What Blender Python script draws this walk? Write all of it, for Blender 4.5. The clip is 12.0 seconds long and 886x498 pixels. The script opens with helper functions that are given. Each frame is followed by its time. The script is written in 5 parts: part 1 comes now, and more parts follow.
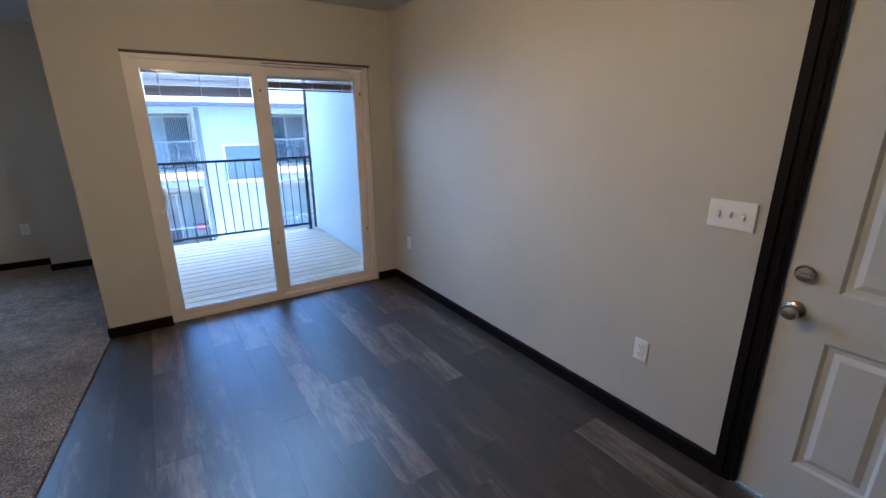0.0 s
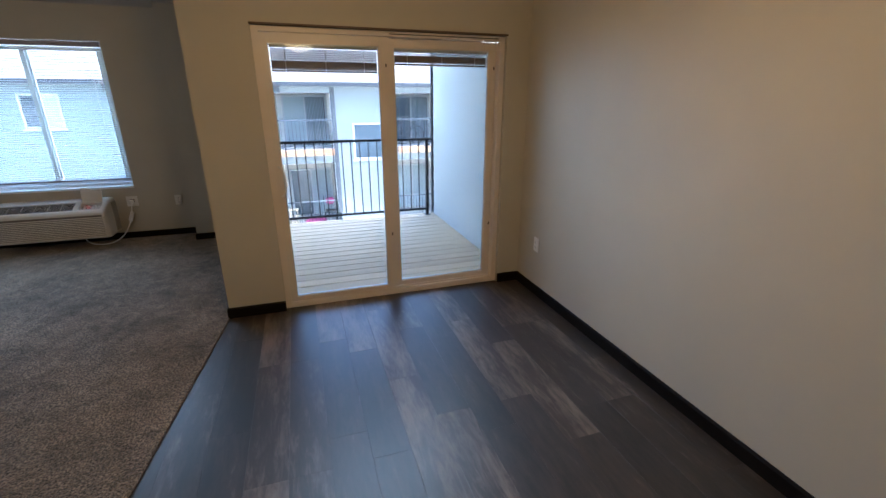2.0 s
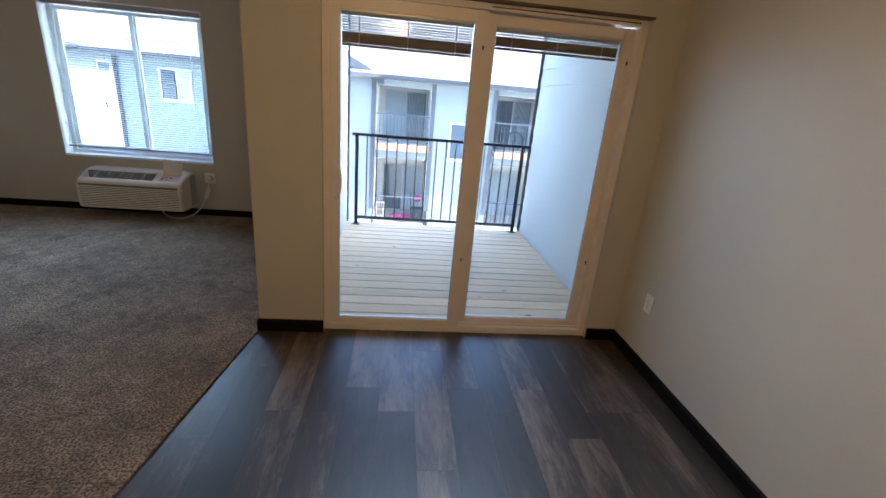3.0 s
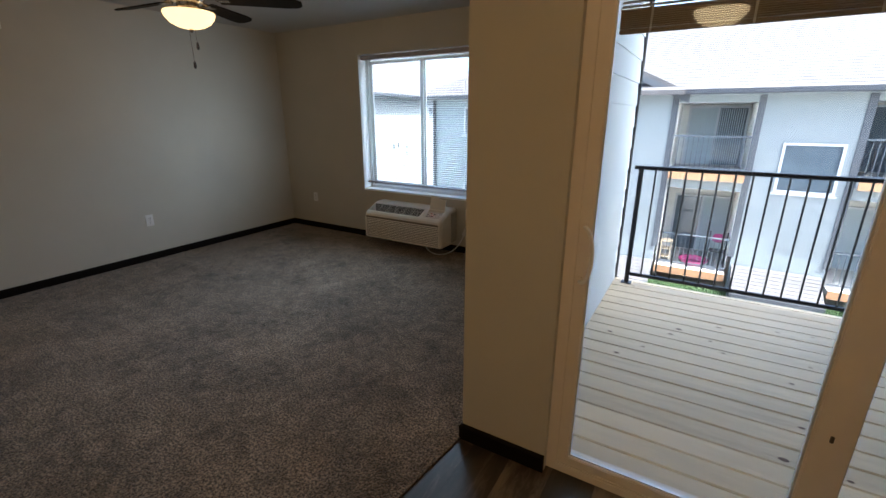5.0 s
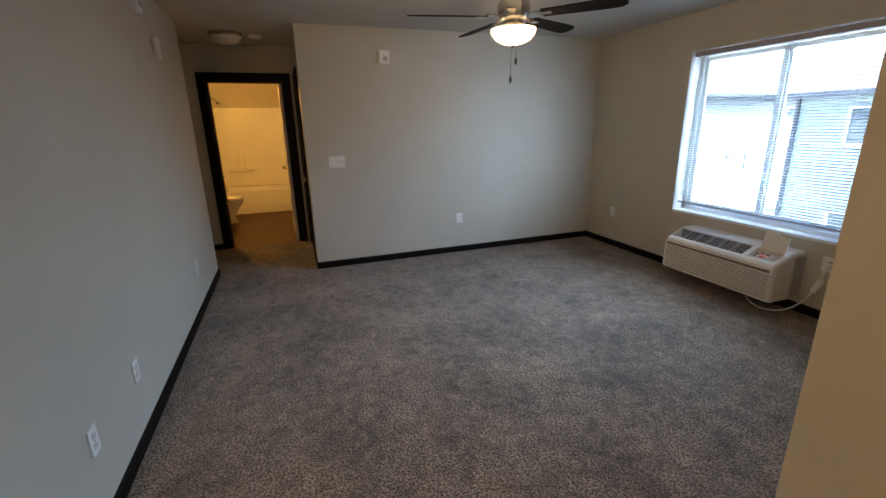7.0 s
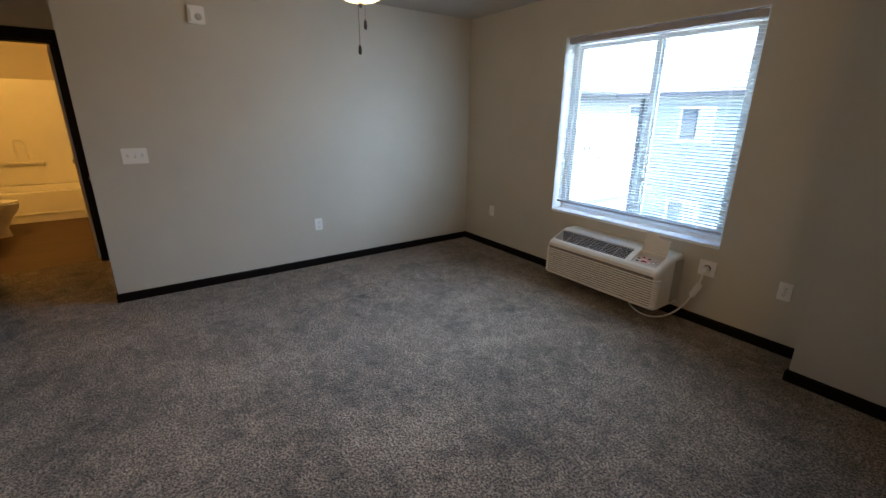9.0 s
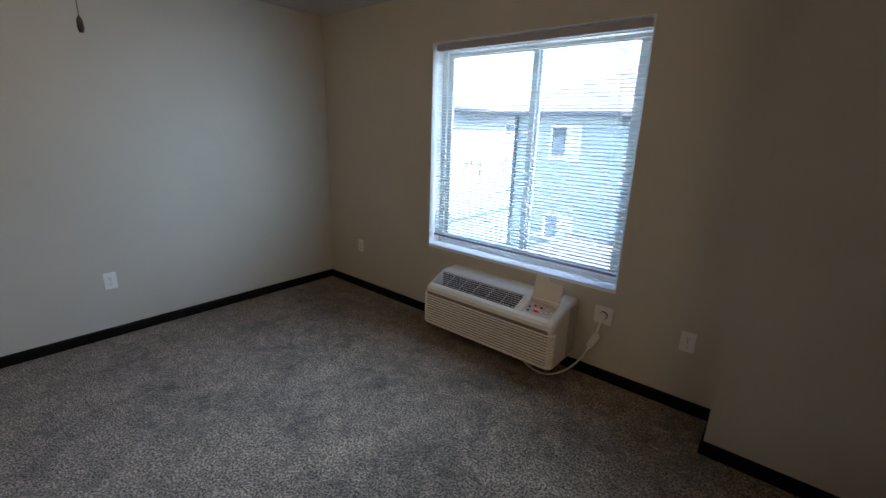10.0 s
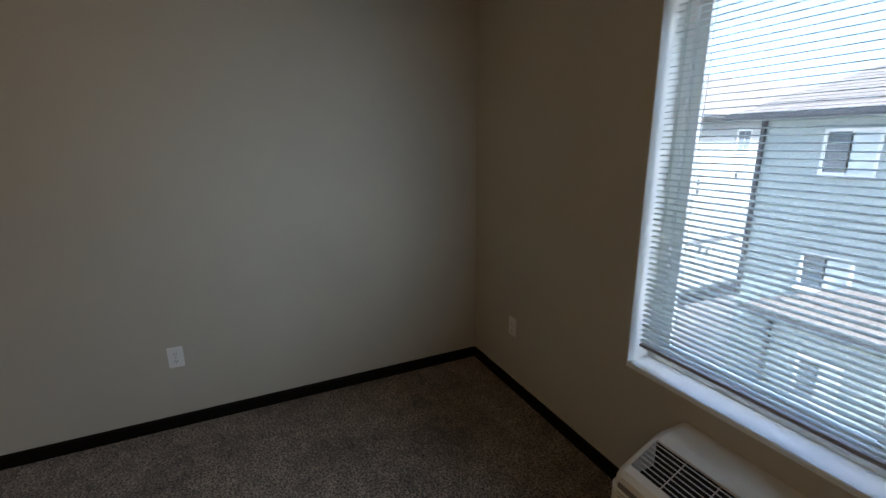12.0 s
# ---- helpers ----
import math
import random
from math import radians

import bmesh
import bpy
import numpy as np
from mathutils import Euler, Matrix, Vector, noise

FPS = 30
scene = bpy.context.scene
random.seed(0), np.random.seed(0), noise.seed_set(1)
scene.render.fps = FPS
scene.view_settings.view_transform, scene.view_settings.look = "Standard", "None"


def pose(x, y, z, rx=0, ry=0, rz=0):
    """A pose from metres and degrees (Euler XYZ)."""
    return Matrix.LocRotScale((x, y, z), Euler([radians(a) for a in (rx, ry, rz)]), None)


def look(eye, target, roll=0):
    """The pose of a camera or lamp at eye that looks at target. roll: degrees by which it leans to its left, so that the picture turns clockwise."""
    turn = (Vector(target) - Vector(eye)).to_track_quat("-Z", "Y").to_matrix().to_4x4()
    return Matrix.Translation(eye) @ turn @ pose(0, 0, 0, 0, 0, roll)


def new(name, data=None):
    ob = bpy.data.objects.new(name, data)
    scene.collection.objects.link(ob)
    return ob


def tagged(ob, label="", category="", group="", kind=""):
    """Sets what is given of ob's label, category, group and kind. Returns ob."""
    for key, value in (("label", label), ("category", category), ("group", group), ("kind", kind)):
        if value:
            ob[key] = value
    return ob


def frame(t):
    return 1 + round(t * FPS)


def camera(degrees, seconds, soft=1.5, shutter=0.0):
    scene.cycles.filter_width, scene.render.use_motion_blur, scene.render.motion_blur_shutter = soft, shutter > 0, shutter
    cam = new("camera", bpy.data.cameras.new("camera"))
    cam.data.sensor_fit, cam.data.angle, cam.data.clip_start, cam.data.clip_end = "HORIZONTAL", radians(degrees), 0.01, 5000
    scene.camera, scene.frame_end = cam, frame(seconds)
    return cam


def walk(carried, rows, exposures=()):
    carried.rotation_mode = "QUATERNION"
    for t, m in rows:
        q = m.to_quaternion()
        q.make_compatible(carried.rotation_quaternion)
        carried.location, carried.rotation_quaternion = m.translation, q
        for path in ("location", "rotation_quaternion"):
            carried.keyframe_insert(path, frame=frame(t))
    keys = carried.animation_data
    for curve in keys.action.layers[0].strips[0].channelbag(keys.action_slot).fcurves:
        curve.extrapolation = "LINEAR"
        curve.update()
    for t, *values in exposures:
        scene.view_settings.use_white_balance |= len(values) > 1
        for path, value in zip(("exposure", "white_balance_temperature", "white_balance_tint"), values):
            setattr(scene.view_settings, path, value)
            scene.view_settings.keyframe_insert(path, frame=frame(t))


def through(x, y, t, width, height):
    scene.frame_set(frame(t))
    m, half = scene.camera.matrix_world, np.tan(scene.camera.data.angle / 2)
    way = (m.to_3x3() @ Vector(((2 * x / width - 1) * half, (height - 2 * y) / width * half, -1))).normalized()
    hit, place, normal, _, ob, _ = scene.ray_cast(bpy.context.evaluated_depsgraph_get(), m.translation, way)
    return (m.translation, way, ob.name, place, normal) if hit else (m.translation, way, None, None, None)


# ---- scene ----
cam = camera(91.9, 12.0)
PATH = [
    (0, (0.02, -0.101, 1.553), (1.081, 1.494, 0.976), -0.2),
    (0.5, (-0.042, -0.043, 1.569), (0.592, 1.765, 0.998), -1.7),
    (1, (-0.018, -0.019, 1.557), (0.522, 1.812, 0.961), -0.7),
    (1.5, (0.068, 0.12, 1.535), (0.645, 1.921, 0.884), -0.3),
    (2, (0.169, 0.432, 1.545), (0.76, 2.227, 0.89), 0.0),
    (2.5, (0.318, 0.761, 1.518), (0.78, 2.588, 0.847), 0.2),
    (2.7, (0.352, 0.916, 1.497), (0.706, 2.772, 0.842), 2.5),
    (4.3, (0.503, 1.872, 1.481), (0.094, 3.709, 0.805), 1.7),
    (4.5, (0.491, 1.967, 1.48), (-0.103, 3.749, 0.792), 0.9),
    (5, (0.345, 2.153, 1.487), (-0.635, 3.79, 0.887), -0.0),
    (5.5, (0.207, 2.26, 1.484), (-1.119, 3.644, 0.914), -0.6),
    (6, (0.158, 2.345, 1.522), (-1.516, 3.283, 0.958), -1.6),
    (6.5, (0.158, 2.406, 1.516), (-1.636, 3.094, 0.962), -1.4),
    (6.7, (0.162, 2.426, 1.522), (-1.65, 3.062, 0.962), -1.3),
    (8.3, (-0.127, 2.633, 1.479), (-1.845, 3.436, 0.844), 1.4),
    (8.5, (-0.242, 2.694, 1.518), (-1.909, 3.605, 0.893), 1.4),
    (9, (-0.458, 2.943, 1.495), (-2.011, 4.046, 0.888), 0.6),
    (9.5, (-0.681, 3.27, 1.523), (-2.166, 4.482, 0.953), 0.3),
    (10, (-0.929, 3.638, 1.529), (-2.159, 5.12, 0.988), 1.8),
    (10.5, (-1.165, 3.963, 1.532), (-2.361, 5.485, 1.028), 0.6),
    (11, (-1.401, 4.288, 1.558), (-2.87, 5.553, 1.064), 0.1),
    (11.5, (-1.717, 4.546, 1.517), (-3.316, 5.658, 1.062), 0.6),
    (12, (-1.997, 4.757, 1.546), (-3.758, 5.569, 1.061), -0.6),
]
walk(cam, [(t, look(eye, target, roll)) for t, eye, target, roll in PATH],
     [(0.0, 3.75, 4050, 10), (0.6, 3.6, 4400, 10), (1.0, 3.55, 4500, 10), (2.0, 3.48, 4750, 10), (2.5, 3.55, 4800, 10), (5.0, 3.0, 5400, 10), (5.5, 3.15, 5480, 10), (6.0, 3.7, 5050, 10), (6.5, 3.9, 5000, 10), (8.5, 3.85, 5050, 10), (9.0, 3.78, 5100, 10), (9.5, 3.55, 5000, 10),
      (10.5, 3.2, 4950, 10), (11.0, 2.8, 5050, 10), (11.5, 2.7, 5150, 10), (12.0, 2.65, 5450, 10)])

# ---------------------------------------------------------------- light
SUN_DIR = Vector((0.66, -0.14, 0.90)).normalized()
world = bpy.data.worlds.new("sky")
scene.world = world
world.use_nodes = True
wn = world.node_tree
wn.nodes.clear()
sky = wn.nodes.new("ShaderNodeTexSky")
sky.sky_type = "NISHITA"
sky.sun_disc = False
sky.sun_elevation = math.asin(SUN_DIR.z)
sky.sun_rotation = math.atan2(SUN_DIR.x, SUN_DIR.y)
sky.air_density, sky.dust_density, sky.ozone_density = 0.9, 5.0, 0.3
wbg = wn.nodes.new("ShaderNodeBackground")
wbg.inputs["Strength"].default_value = 0.135
wout = wn.nodes.new("ShaderNodeOutputWorld")
wn.links.new(sky.outputs["Color"], wbg.inputs["Color"])
wn.links.new(wbg.outputs["Background"], wout.inputs["Surface"])

sun_data = bpy.data.lights.new("sun", "SUN")
sun_data.energy, sun_data.angle, sun_data.color = 4.0, radians(0.5), (1.0, 0.95, 0.88)
sun = new("sun", sun_data)
sun.matrix_world = look(SUN_DIR * 60, (0, 0, 0))


def lamp(name, place, watts, colour, radius):
    data = bpy.data.lights.new(name, "POINT")
    data.energy, data.color, data.shadow_soft_size = watts, colour, radius
    ob = new(name, data)
    ob.location = place
    return ob


def daylight(name, place, size, way, spread, watts):
    """A strip at the edge of an opening that stands in for the sky's light falling into the room."""
    data = bpy.data.lights.new(name, "AREA")
    data.shape, data.size, data.size_y = "RECTANGLE", size[0], size[1]
    data.energy, data.color, data.spread = watts, (0.79, 0.91, 0.94), radians(spread)
    ob = new(name, data)
    ob.matrix_world = look(place, Vector(place) + Vector(way))
    return ob


daylight("window_daylight", (-2.425, 6.165, 2.04), (1.45, 0.10), (0, -0.76, -0.65), 84, 1.2)
daylight("balcony_door_daylight", (0.85, 3.645, 1.965), (1.70, 0.10), (0.12, -0.8, -0.6), 90, 0.8)
daylight("window_side_daylight", (-1.675, 6.165, 1.35), (0.10, 1.40), (-0.90, -0.44, -0.08), 60, 0.36)

WARM = (1.0, 0.49, 0.115)
lamp("fan_bulb", (-2.79, 4.05, 2.092), 1.4, (1.0, 0.62, 0.28), 0.12)
lamp("dining_bulb", (0.29, 1.54, 2.13), 2.85, WARM, 0.06)
lamp("bath_bulb", (-7.0, 1.35, 2.15), 4.6, (1.0, 0.43, 0.05), 0.08)


# ---------------------------------------------------------------- materials
def material(name, colour, rough=0.6, metal=0.0, spread=0.12, scale=8.0, bump=0.0, bump_scale=200.0, coarse=1.2,
             per_piece=0.0, stretch=(1, 1, 1), spec=0.5):
    """A surface with colour varied at two scales, uneven gloss and fine relief."""
    m = bpy.data.materials.new(name)
    m.use_nodes = True
    t = m.node_tree
    b = t.nodes["Principled BSDF"]
    b.inputs["Metallic"].default_value = metal
    b.inputs["Specular IOR Level"].default_value = spec
    co = t.nodes.new("ShaderNodeNewGeometry")
    mp = t.nodes.new("ShaderNodeMapping")
    mp.inputs["Scale"].default_value = stretch
    t.links.new(co.outputs["Position"], mp.inputs["Vector"])
    fine = t.nodes.new("ShaderNodeTexNoise")
    fine.inputs["Scale"].default_value = scale
    fine.inputs["Detail"].default_value = 6
    broad = t.nodes.new("ShaderNodeTexNoise")
    broad.inputs["Scale"].default_value = coarse
    broad.inputs["Detail"].default_value = 2
    for n in (fine, broad):
        t.links.new(mp.outputs["Vector"], n.inputs["Vector"])
    add = t.nodes.new("ShaderNodeMath")
    add.operation = "ADD"
    t.links.new(fine.outputs["Fac"], add.inputs[0])
    t.links.new(broad.outputs["Fac"], add.inputs[1])
    last = add
    if per_piece:
        info = t.nodes.new("ShaderNodeObjectInfo")
        mul = t.nodes.new("ShaderNodeMath")
        mul.operation = "MULTIPLY_ADD"
        mul.inputs[1].default_value = per_piece
        t.links.new(info.outputs["Random"], mul.inputs[0])
        t.links.new(add.outputs[0], mul.inputs[2])
        last = mul
    rng = t.nodes.new("ShaderNodeMapRange")
    rng.inputs["From Min"].default_value = 0.6
    rng.inputs["From Max"].default_value = 1.4 + per_piece
    rng.inputs["To Min"].default_value = 1 - spread
    rng.inputs["To Max"].default_value = 1 + spread
    t.links.new(last.outputs[0], rng.inputs["Value"])
    mix = t.nodes.new("ShaderNodeVectorMath")
    mix.operation = "SCALE"
    mix.inputs[0].default_value = colour
    t.links.new(rng.outputs["Result"], mix.inputs["Scale"])
    t.links.new(mix.outputs["Vector"], b.inputs["Base Color"])
    rr = t.nodes.new("ShaderNodeMapRange")
    rr.inputs["To Min"].default_value = max(0.02, rough - 0.08)
    rr.inputs["To Max"].default_value = min(1, rough + 0.08)
    t.links.new(fine.outputs["Fac"], rr.inputs["Value"])
    t.links.new(rr.outputs["Result"], b.inputs["Roughness"])
    if bump:
        bn = t.nodes.new("ShaderNodeTexNoise")
        bn.inputs["Scale"].default_value = bump_scale
        bn.inputs["Detail"].default_value = 3
        t.links.new(mp.outputs["Vector"], bn.inputs["Vector"])
        bp = t.nodes.new("ShaderNodeBump")
        bp.inputs["Strength"].default_value = bump
        bp.inputs["Distance"].default_value = 0.004
        t.links.new(bn.outputs["Fac"], bp.inputs["Height"])
        t.links.new(bp.outputs["Normal"], b.inputs["Normal"])
    return m


def glow(name, colour, strength):
    m = bpy.data.materials.new(name)
    m.use_nodes = True
    b = m.node_tree.nodes["Principled BSDF"]
    b.inputs["Base Color"].default_value = (0.8, 0.76, 0.7, 1)
    b.inputs["Emission Color"].default_value = (*colour, 1)
    b.inputs["Emission Strength"].default_value = strength
    return m


def glass(name, tint=(0.96, 0.985, 0.98)):
    m = bpy.data.materials.new(name)
    m.use_nodes = True
    t = m.node_tree
    t.nodes.clear()
    out = t.nodes.new("ShaderNodeOutputMaterial")
    clear = t.nodes.new("ShaderNodeBsdfTransparent")
    clear.inputs["Color"].default_value = (*tint, 1)
    shine = t.nodes.new("ShaderNodeBsdfGlossy")
    shine.inputs["Roughness"].default_value = 0.0
    lw = t.nodes.new("ShaderNodeLayerWeight")
    lw.inputs["Blend"].default_value = 0.5
    p5 = t.nodes.new("ShaderNodeMath")
    p5.operation = "POWER"
    p5.inputs[1].default_value = 5
    t.links.new(lw.outputs["Facing"], p5.inputs[0])
    fr = t.nodes.new("ShaderNodeMath")
    fr.operation = "MULTIPLY_ADD"
    fr.inputs[1].default_value, fr.inputs[2].default_value = 0.95, 0.045
    t.links.new(p5.outputs[0], fr.inputs[0])
    mix = t.nodes.new("ShaderNodeMixShader")
    t.links.new(fr.outputs[0], mix.inputs["Fac"])
    t.links.new(clear.outputs[0], mix.inputs[1])
    t.links.new(shine.outputs[0], mix.inputs[2])
    t.links.new(mix.outputs[0], out.inputs["Surface"])
    return m


def thin_vinyl(name, colour, through):
    """White vinyl so thin that part of the daylight passes through it."""
    m = material(name, colour, 0.45, spread=0.04, scale=20)
    t = m.node_tree
    b = t.nodes["Principled BSDF"]
    pass_on = t.nodes.new("ShaderNodeBsdfTranslucent")
    pass_on.inputs["Color"].default_value = (*colour, 1)
    mix = t.nodes.new("ShaderNodeMixShader")
    mix.inputs["Fac"].default_value = through
    t.links.new(b.outputs[0], mix.inputs[1])
    t.links.new(pass_on.outputs[0], mix.inputs[2])
    t.links.new(mix.outputs[0], t.nodes["Material Output"].inputs["Surface"])
    return m


def wood_floor(name):
    """Dark grey-brown vinyl plank with grain along the plank and a shade of its own for each plank."""
    m = bpy.data.materials.new(name)
    m.use_nodes = True
    t = m.node_tree
    b = t.nodes["Principled BSDF"]
    geo = t.nodes.new("ShaderNodeNewGeometry")
    info = t.nodes.new("ShaderNodeObjectInfo")
    off = t.nodes.new("ShaderNodeVectorMath")
    off.operation = "SCALE"
    off.inputs[0].default_value = (13.7, 5.1, 9.3)
    t.links.new(info.outputs["Random"], off.inputs["Scale"])
    sumv = t.nodes.new("ShaderNodeVectorMath")
    t.links.new(geo.outputs["Position"], sumv.inputs[0])
    t.links.new(off.outputs["Vector"], sumv.inputs[1])
    mp = t.nodes.new("ShaderNodeMapping")
    mp.inputs["Scale"].default_value = (5.5, 1.0, 1)
    t.links.new(sumv.outputs["Vector"], mp.inputs["Vector"])
    grain = t.nodes.new("ShaderNodeTexNoise")
    grain.inputs["Scale"].default_value = 7
    grain.inputs["Detail"].default_value = 9
    grain.inputs["Roughness"].default_value = 0.7
    grain.inputs["Distortion"].default_value = 0.6
    patch = t.nodes.new("ShaderNodeTexNoise")
    patch.inputs["Scale"].default_value = 1.7
    patch.inputs["Detail"].default_value = 4
    for n in (grain, patch):
        t.links.new(mp.outputs["Vector"], n.inputs["Vector"])
    last = None
    for source, weight in ((info.outputs["Random"], 0.24), (grain.outputs["Fac"], 0.62), (patch.outputs["Fac"], 0.58)):
        c = t.nodes.new("ShaderNodeMath")
        c.operation = "MULTIPLY_ADD"
        c.inputs[1].default_value, c.inputs[2].default_value = weight, 0.0
        t.links.new(source, c.inputs[0])
        if last:
            t.links.new(last.outputs[0], c.inputs[2])
        last = c
    ramp = t.nodes.new("ShaderNodeValToRGB")
    e = ramp.color_ramp.elements
    e[0].position, e[0].color = 0.54, (0.016, 0.013, 0.0105, 1)
    e[1].position, e[1].color = 0.93, (0.165, 0.125, 0.097, 1)
    mid = ramp.color_ramp.elements.new(0.73)
    mid.color = (0.041, 0.030, 0.023, 1)
    t.links.new(c.outputs[0], ramp.inputs["Fac"])
    t.links.new(ramp.outputs["Color"], b.inputs["Base Color"])
    rr = t.nodes.new("ShaderNodeMapRange")
    rr.inputs["To Min"].default_value = 0.34
    rr.inputs["To Max"].default_value = 0.48
    b.inputs["Specular IOR Level"].default_value = 0.72
    t.links.new(grain.outputs["Fac"], rr.inputs["Value"])
    t.links.new(rr.outputs["Result"], b.inputs["Roughness"])
    bp = t.nodes.new("ShaderNodeBump")
    bp.inputs["Strength"].default_value = 0.25
    bp.inputs["Distance"].default_value = 0.002
    t.links.new(grain.outputs["Fac"], bp.inputs["Height"])
    t.links.new(bp.outputs["Normal"], b.inputs["Normal"])
    return m


def carpet_material(name):
    """Grey-brown cut pile: dark and light tufts, brushed patches."""
    m = bpy.data.materials.new(name)
    m.use_nodes = True
    t = m.node_tree
    b = t.nodes["Principled BSDF"]
    b.inputs["Roughness"].default_value = 0.95
    b.inputs["Specular IOR Level"].default_value = 0.15
    b.inputs["Sheen Weight"].default_value = 0.25
    b.inputs["Sheen Roughness"].default_value = 0.6
    geo = t.nodes.new("ShaderNodeNewGeometry")
    tuft = t.nodes.new("ShaderNodeTexVoronoi")
    tuft.inputs["Scale"].default_value = 130
    fleck = t.nodes.new("ShaderNodeTexNoise")
    fleck.inputs["Scale"].default_value = 92
    fleck.inputs["Detail"].default_value = 4
    fleck.inputs["Roughness"].default_value = 0.7
    brush = t.nodes.new("ShaderNodeTexNoise")
    brush.inputs["Scale"].default_value = 11.0
    brush.inputs["Detail"].default_value = 7
    brush.inputs["Roughness"].default_value = 0.68
    brush.inputs["Distortion"].default_value = 0.8
    broad = t.nodes.new("ShaderNodeTexNoise")
    broad.inputs["Scale"].default_value = 2.2
    broad.inputs["Detail"].default_value = 4
    for n in (tuft, fleck, brush, broad):
        t.links.new(geo.outputs["Position"], n.inputs["Vector"])
    ramp = t.nodes.new("ShaderNodeValToRGB")
    e = ramp.color_ramp.elements
    e[0].position, e[0].color = 0.44, (0.036, 0.028, 0.0215, 1)
    e[1].position, e[1].color = 0.575, (0.335, 0.26, 0.19, 1)
    t.links.new(fleck.outputs["Fac"], ramp.inputs["Fac"])
    s = t.nodes.new("ShaderNodeMath")
    s.operation = "MULTIPLY_ADD"
    s.inputs[1].default_value = 0.6
    t.links.new(broad.outputs["Fac"], s.inputs[0])
    t.links.new(brush.outputs["Fac"], s.inputs[2])
    rng = t.nodes.new("ShaderNodeMapRange")
    rng.inputs["From Min"].default_value = 0.56
    rng.inputs["From Max"].default_value = 1.04
    rng.inputs["To Min"].default_value = 0.30
    rng.inputs["To Max"].default_value = 1.78
    t.links.new(s.outputs[0], rng.inputs["Value"])
    sc = t.nodes.new("ShaderNodeVectorMath")
    sc.operation = "SCALE"
    t.links.new(ramp.outputs["Color"], sc.inputs[0])
    t.links.new(rng.outputs["Result"], sc.inputs["Scale"])
    t.links.new(sc.outputs["Vector"], b.inputs["Base Color"])
    h = t.nodes.new("ShaderNodeMath")
    h.operation = "SUBTRACT"
    t.links.new(fleck.outputs["Fac"], h.inputs[0])
    t.links.new(tuft.outputs["Distance"], h.inputs[1])
    bp = t.nodes.new("ShaderNodeBump")
    bp.inputs["Strength"].default_value = 0.9
    bp.inputs["Distance"].default_value = 0.008
    t.links.new(h.outputs[0], bp.inputs["Height"])
    t.links.new(bp.outputs["Normal"], b.inputs["Normal"])
    return m


PAINT = material("wall_paint", (0.52, 0.488, 0.408), 0.62, spread=0.05, scale=3, bump=0.10, bump_scale=160)
CEILING = material("ceiling_paint", (0.54, 0.525, 0.49), 0.8, spread=0.05, scale=3, bump=0.35, bump_scale=90)
WHITE = material("white_plastic", (0.80, 0.79, 0.76), 0.35, spread=0.03, scale=20)
VINYL = material("vinyl_frame", (0.74, 0.67, 0.59), 0.38, spread=0.04, scale=12)
DOOR_WHITE = material("door_paint", (0.62, 0.61, 0.58), 0.42, spread=0.04, scale=6, bump=0.08, bump_scale=120)
DARK_WOOD = material("dark_stained_trim", (0.0062, 0.0045, 0.004), 0.6, spread=0.35, scale=25, bump=0.12, bump_scale=90, spec=0.12)
PLANK = wood_floor("vinyl_plank")
CARPET = carpet_material("carpet_pile")
GLASS = glass("window_glass")
SUBFLOOR = material("subfloor", (0.015, 0.012, 0.010), 0.8)
DECK = material("deck_timber", (0.66, 0.53, 0.345), 0.7, spread=0.24, scale=14, bump=0.3, bump_scale=60, per_piece=0.5, stretch=(0.6, 7, 4), coarse=3)
KNOT = material("deck_knot", (0.13, 0.075, 0.04), 0.7, spread=0.2)
SIDING = material("siding_paint", (0.57, 0.60, 0.58), 0.6, spread=0.06, scale=9, bump=0.15, bump_scale=50, per_piece=0.2, stretch=(1, 1, 3))
TRIM_GREY = material("grey_trim_board", (0.07, 0.074, 0.08), 0.6, spread=0.1)
BLACK_METAL = material("black_metal", (0.018, 0.019, 0.022), 0.4, 0.4, spread=0.15)
NICKEL = material("satin_nickel", (0.52, 0.48, 0.43), 0.24, 1.0, spread=0.06, scale=30)
STUCCO = material("white_facade", (0.22, 0.236, 0.234), 0.75, spread=0.06, scale=5, bump=0.2, bump_scale=40)
SHINGLE = material("roof_shingles", (0.088, 0.079, 0.075), 0.85, spread=0.22, scale=14, bump=0.5, bump_scale=30, coarse=2)
CONCRETE = material("concrete", (0.42, 0.40, 0.37), 0.85, spread=0.14, scale=6, bump=0.3, bump_scale=40)
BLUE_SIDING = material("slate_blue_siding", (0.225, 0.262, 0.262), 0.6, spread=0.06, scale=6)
GRASS = material("grass_blades", (0.045, 0.075, 0.022), 0.9, spread=0.4, scale=30, bump=0.6, bump_scale=70)


# ---------------------------------------------------------------- building blocks
def box(bm, x0, x1, y0, y1, z0, z1, bevel=0.0):
    vs = [bm.verts.new((x, y, z)) for x in (x0, x1) for y in (y0, y1) for z in (z0, z1)]
    fs = []
    for q in ((0, 1, 3, 2), (4, 6, 7, 5), (0, 4, 5, 1), (2, 3, 7, 6), (0, 2, 6, 4), (1, 5, 7, 3)):
        fs.append(bm.faces.new([vs[i] for i in q]))
    if bevel:
        es = list({e for f in fs for e in f.edges})
        bmesh.ops.bevel(bm, geom=es, offset=bevel, segments=2, affect="EDGES")
    return bm


